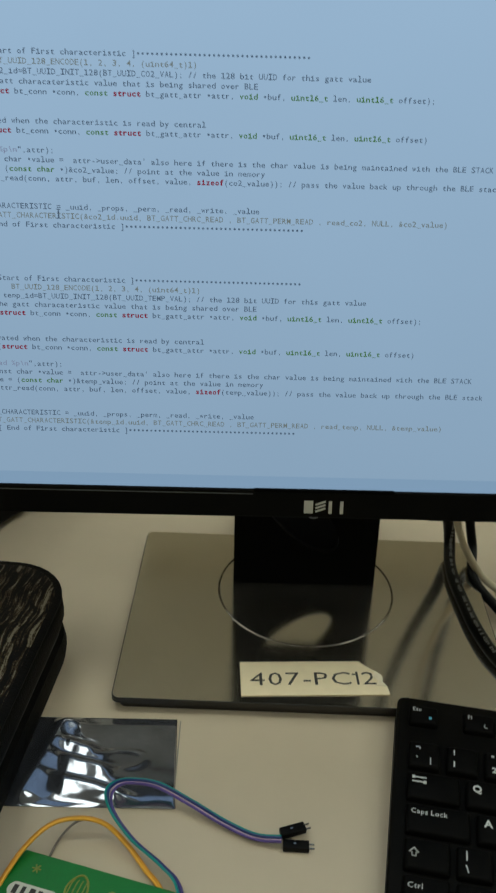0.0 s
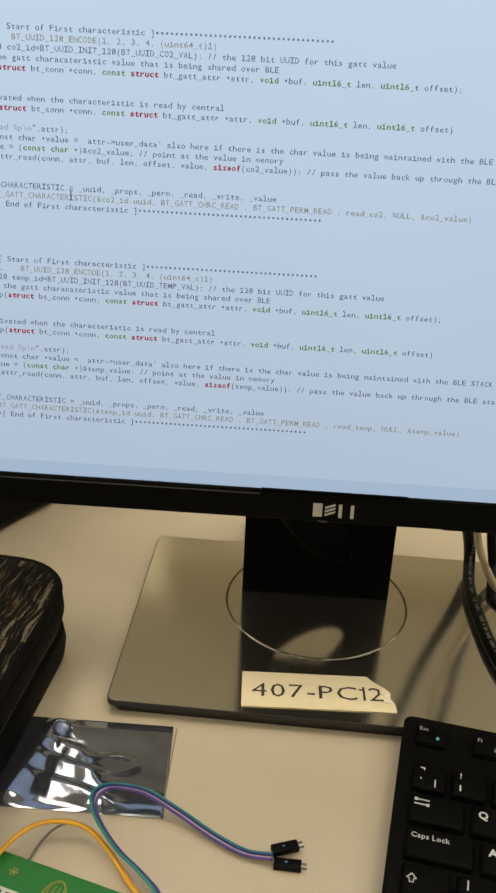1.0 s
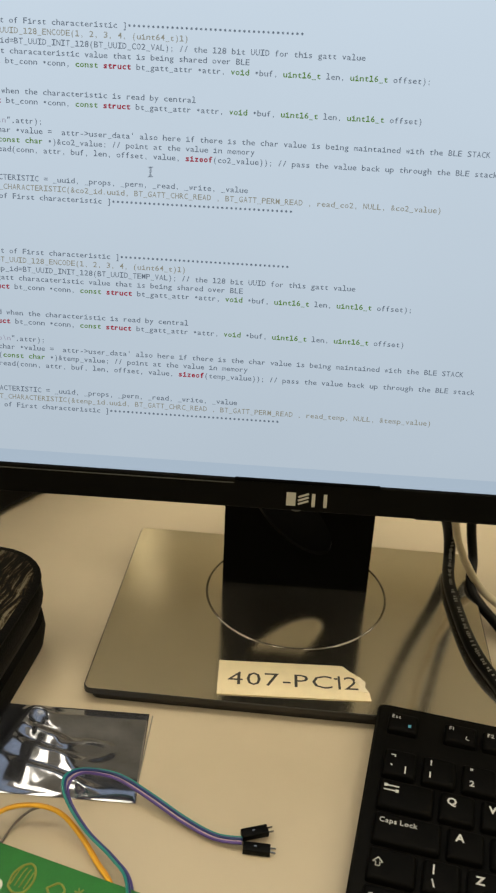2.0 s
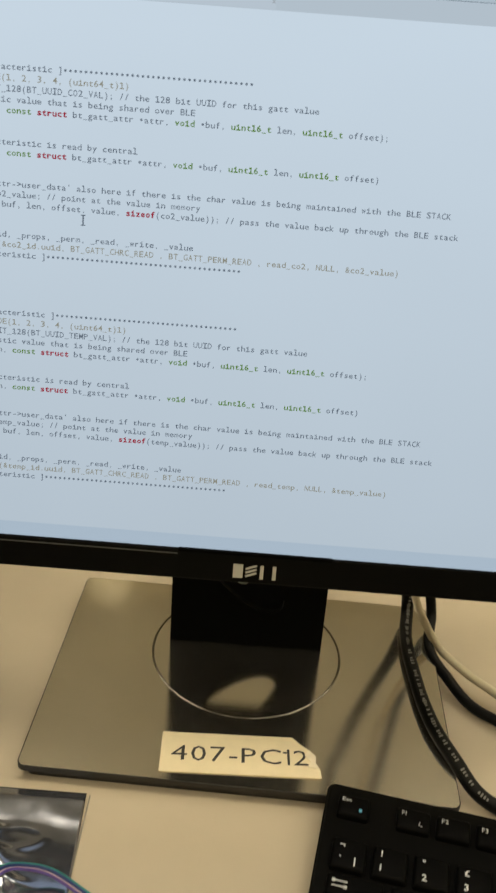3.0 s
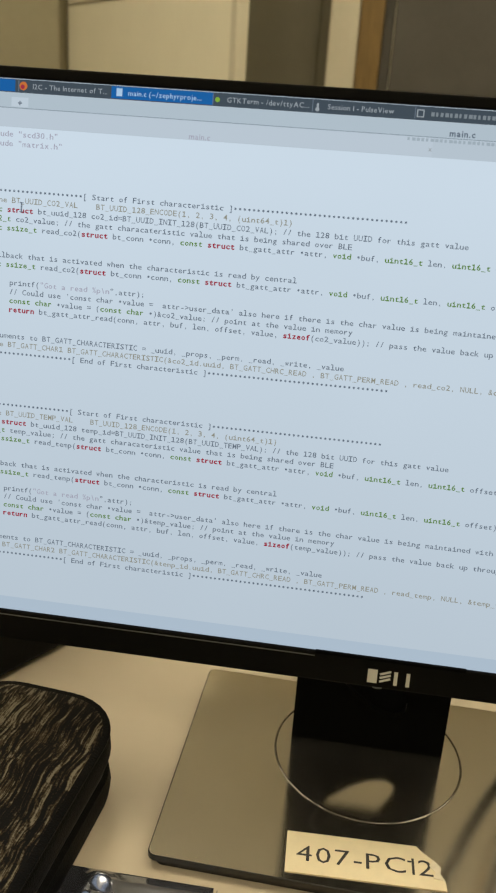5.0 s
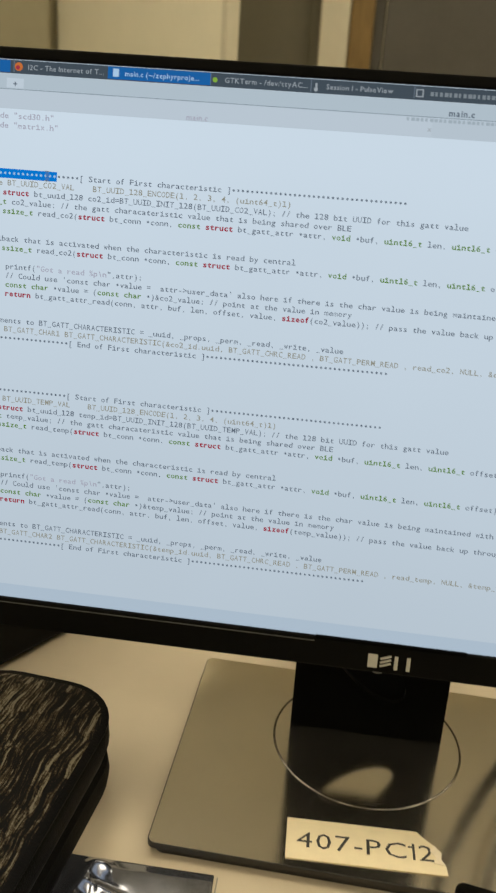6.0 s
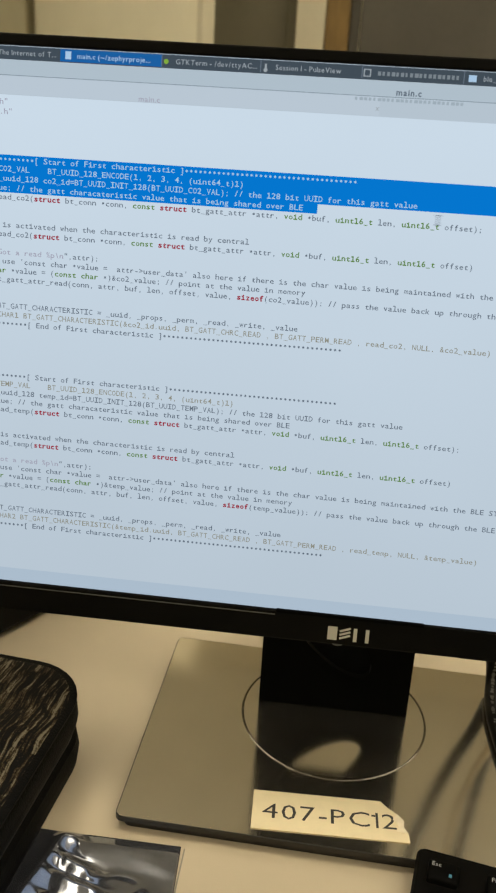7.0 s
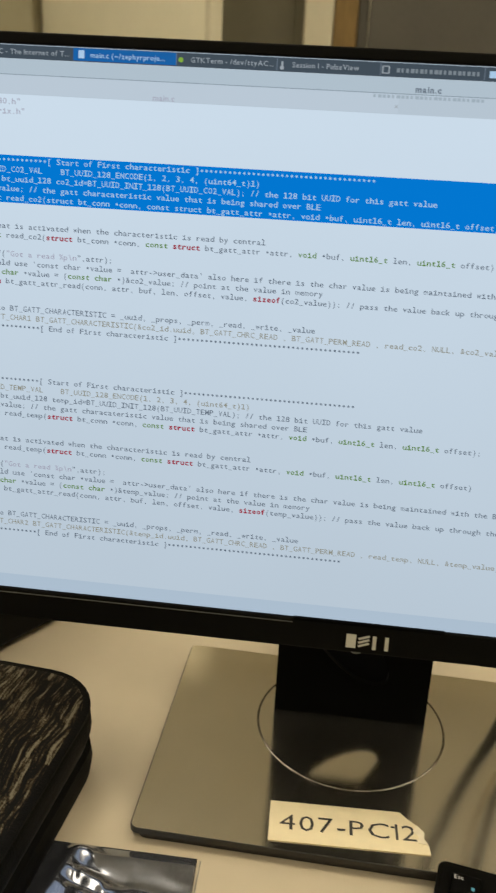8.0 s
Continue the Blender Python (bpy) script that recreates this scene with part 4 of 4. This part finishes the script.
    for yy in (0.0040, 0.0014):
        part("tab_arrow", box(-0.0105, -0.0035, yy - 0.0003, yy + 0.0003, 0.0041, 0.00425), LEGEND, tab)
    part("tab_arrow", box(-0.0105, -0.0090, 0.0032, 0.0048, 0.0041, 0.00425), LEGEND, tab)
    part("tab_arrow", box(-0.0050, -0.0035, 0.0006, 0.0022, 0.0041, 0.00425), LEGEND, tab)
    for k, ch in enumerate("QWERTYUIOP[]"):
        key(x0 + 2.0 * u + u * k, 0.0600, legend=((ch, -0.0052, 0.0006, big, LEGEND),))
    key(x0 + 0.875 * u, 0.0790, 1.75 * u - 0.0025, legend=(("Caps Lock", -0.0130, 0.0020, 0.0037, LEGEND),))
    for k, ch in enumerate("ASDFGHJKL;'#"):
        key(x0 + 2.25 * u + u * k, 0.0790, legend=((ch, -0.0052, 0.0006, big, LEGEND),))
    key(x0 + 14.35 * u, 0.0695, 1.2 * u - 0.0025, 2 * u - 0.0025)
    sh = key(x0 + 0.625 * u, 0.0980, 1.25 * u - 0.0025)
    arrow = [(-0.0060, 0.0024), (-0.0082, 0.0), (-0.0069, 0.0), (-0.0069, -0.0018), (-0.0051, -0.0018), (-0.0051, 0.0), (-0.0038, 0.0), (-0.0060, 0.0024)]
    part("shift_arrow", tube([(x, y, 0.0042) for x, y in arrow], 0.00028, 5, 1), LEGEND, sh)
    for k, ch in enumerate("\\ZXCVBNM,./"):
        leg = ((ch, -0.0052, 0.0006, big, LEGEND),) if k else (("|", -0.0042, 0.0016, 0.0050, LEGEND), ("\\", -0.0046, -0.0056, 0.0050, LEGEND))
        key(x0 + 1.75 * u + u * k, 0.0980, legend=leg)
    key(x0 + 13.6 * u, 0.0980, 2.7 * u - 0.0025)
    xx = x0
    for k, wd in enumerate((1.25, 1.25, 1.25, 6.25, 1.25, 1.25, 1.25, 1.25)):
        key(xx + wd * u / 2, 0.1160, wd * u - 0.0025, 0.0150, (("Ctrl", -0.0085, 0.0004, 0.0037, LEGEND),) if k == 0 else ())
        xx += wd * u
    # editing and number blocks
    for r, cy in enumerate((0.0410, 0.0600, 0.0790, 0.0980, 0.1160)):
        for k in range(3):
            if r < 2 or (r == 3 and k == 1) or r == 4:
                key(x0 + 0.2905 + u * (k + 0.5), cy, dp=0.0165 if r < 4 else 0.0150)
        for k in range(4):
            key(x0 + 0.3515 + u * (k + 0.5), cy, dp=0.0165 if r < 4 else 0.0150)


keyboard()


# ------------------------------------------------------------------ cables behind the stand
def cables():
    power = thing("power_cable", pose(0, 0, DESK), "thick black power cable with small grey print", "cable")
    run = [(0.050, 0.100, 0.215), (0.055, 0.130, 0.190), (0.0615, 0.150, 0.150), (0.0652, 0.150, 0.1323), (0.0710, 0.150, 0.1048), (0.0789, 0.150, 0.0769), (0.0888, 0.150, 0.0480), (0.0935, 0.1505, 0.0310), (0.0945, 0.1460, 0.0185), (0.0925, 0.1320, 0.0144), (0.0915, 0.1140, 0.0142), (0.0930, 0.0873, 0.0142), (0.0950, 0.0661, 0.0142), (0.0990, 0.0455, 0.0142), (0.1065, 0.0260, 0.0130), (0.1170, 0.0095, 0.0075), (0.1350, 0.0000, 0.0042), (0.160, -0.006, 0.0042), (0.26, 0.03, 0.0042), (0.45, 0.2, 0.0042)]
    part("sheath", tube(run, 0.0040, 12, 10), CABLE_BLACK, power, smooth=180)
    line = spline(run, 24)
    for k in range(150, 370, 2):
        if (k // 2) % 9 in (4, 8) or k % 14 == 6:
            continue
        a, c = line[k], line[k + 1]
        ahead = (c - a).normalized()
        right = ahead.cross(Vector((0, 0, 1))).normalized()
        up = right.cross(ahead)
        out = (up * 0.75 - right * 0.0 + Vector((0, -0.66, 0.0))).normalized()
        out = (out - ahead * out.dot(ahead)).normalized()
        m = Matrix((ahead, out.cross(ahead), out)).transposed().to_4x4()
        wd = 0.0007 + 0.0002 * (k % 3)
        p = part("print_mark", box(-0.0005, 0.0005, -wd, wd, -0.0002, 0.00015), CABLE_PRINT, power)
        p.matrix_basis = Matrix.Translation(a + out * 0.0040) @ m
    cream = thing("cream_cable", pose(0, 0, DESK), "cream coloured cable hanging from the monitor", "cable")
    run = [(0.076, 0.105, 0.190), (0.084, 0.136, 0.120), (0.0880, 0.130, 0.075), (0.0927, 0.125, 0.0475), (0.1043, 0.125, 0.0223), (0.1161, 0.1163, 0.0100), (0.1358, 0.0911, 0.0090), (0.1650, 0.0760, 0.0060), (0.24, 0.09, 0.0030), (0.4, 0.16, 0.003)]
    part("sheath", tube(run, 0.0026, 10, 10), CABLE_CREAM, cream, smooth=180)
    video = thing("video_cable", pose(0, 0, DESK), "black video cable curving along the desk", "cable")
    run = [(0.080, 0.110, 0.200), (0.100, 0.160, 0.120), (0.1050, 0.157, 0.065), (0.1075, 0.152, 0.0368), (0.1095, 0.142, 0.0195), (0.1060, 0.1200, 0.0120), (0.1140, 0.0995, 0.0075), (0.1321, 0.0728, 0.0042), (0.1800, 0.0560, 0.0036), (0.26, 0.07, 0.0036), (0.42, 0.12, 0.0036)]
    part("sheath", tube(run, 0.0033, 10, 10), CABLE_BLACK, video, smooth=180)


cables()


# ------------------------------------------------------------------ what moves
def motions():
    """The cursor and the selection bars, in the space of the screen."""
    spots = [(0.0, -0.1409, 0.2695), (1.2, -0.1409, 0.2695), (2.3, -0.0804, 0.2805), (2.5, -0.0882, 0.2764), (3.2, -0.0941, 0.2821), (3.7, -0.0968, 0.2817), (4.0, -0.0985, 0.2803),
             (4.3, -0.1125, 0.3091), (4.5, -0.1544, 0.3302), (4.7, -0.1935, 0.3308), (5.8, -0.2090, 0.3419), (6.0, -0.1890, 0.3402), (6.2, -0.1480, 0.3360), (6.5, -0.0166, 0.3308), (6.7, -0.0400, 0.3270),
             (7.0, 0.0130, 0.3262), (7.2, 0.0300, 0.3240), (8.0, 0.0380, 0.3230)]
    walk(CURSOR, [(t, pose(x, y, 0.0006)) for t, x, y in spots])
    # how far the selection reaches, as the column in each row time by time
    reach = [
        [(5.82, 0), (5.93, 11), (5.98, 19), (6.03, 19), (6.05, 60), (6.08, 213)],
        [(6.04, 0), (6.1, 41), (6.2, 43), (6.3, 62), (6.38, 213)],
        [(6.3, 0), (6.4, 90), (6.47, 97), (6.54, 97), (6.6, 100), (6.68, 213)],
        [(6.6, 0), (6.7, 86), (7.03, 86), (7.1, 213)],
        [(7.03, 0), (7.1, 108), (7.2, 109), (7.28, 213)],
    ]
    for bar, row, end in BARS:
        for (t0, c0), (t1, c1) in zip(reach[row], reach[row][1:]):
            if c0 < end <= c1:
                t = t0 + (t1 - t0) * (end - c0) / (c1 - c0)
                break
        t = round(t, 3)
        under, over = pose(0, 0, -0.0012), pose(0, 0, 0.00025)
        walk(bar, [(0.0, under), (t - 0.06, under), (t - 0.04, under), (t - 0.02, under), (t, over), (t + 0.02, over), (t + 0.04, over), (8.0, over)])


motions()
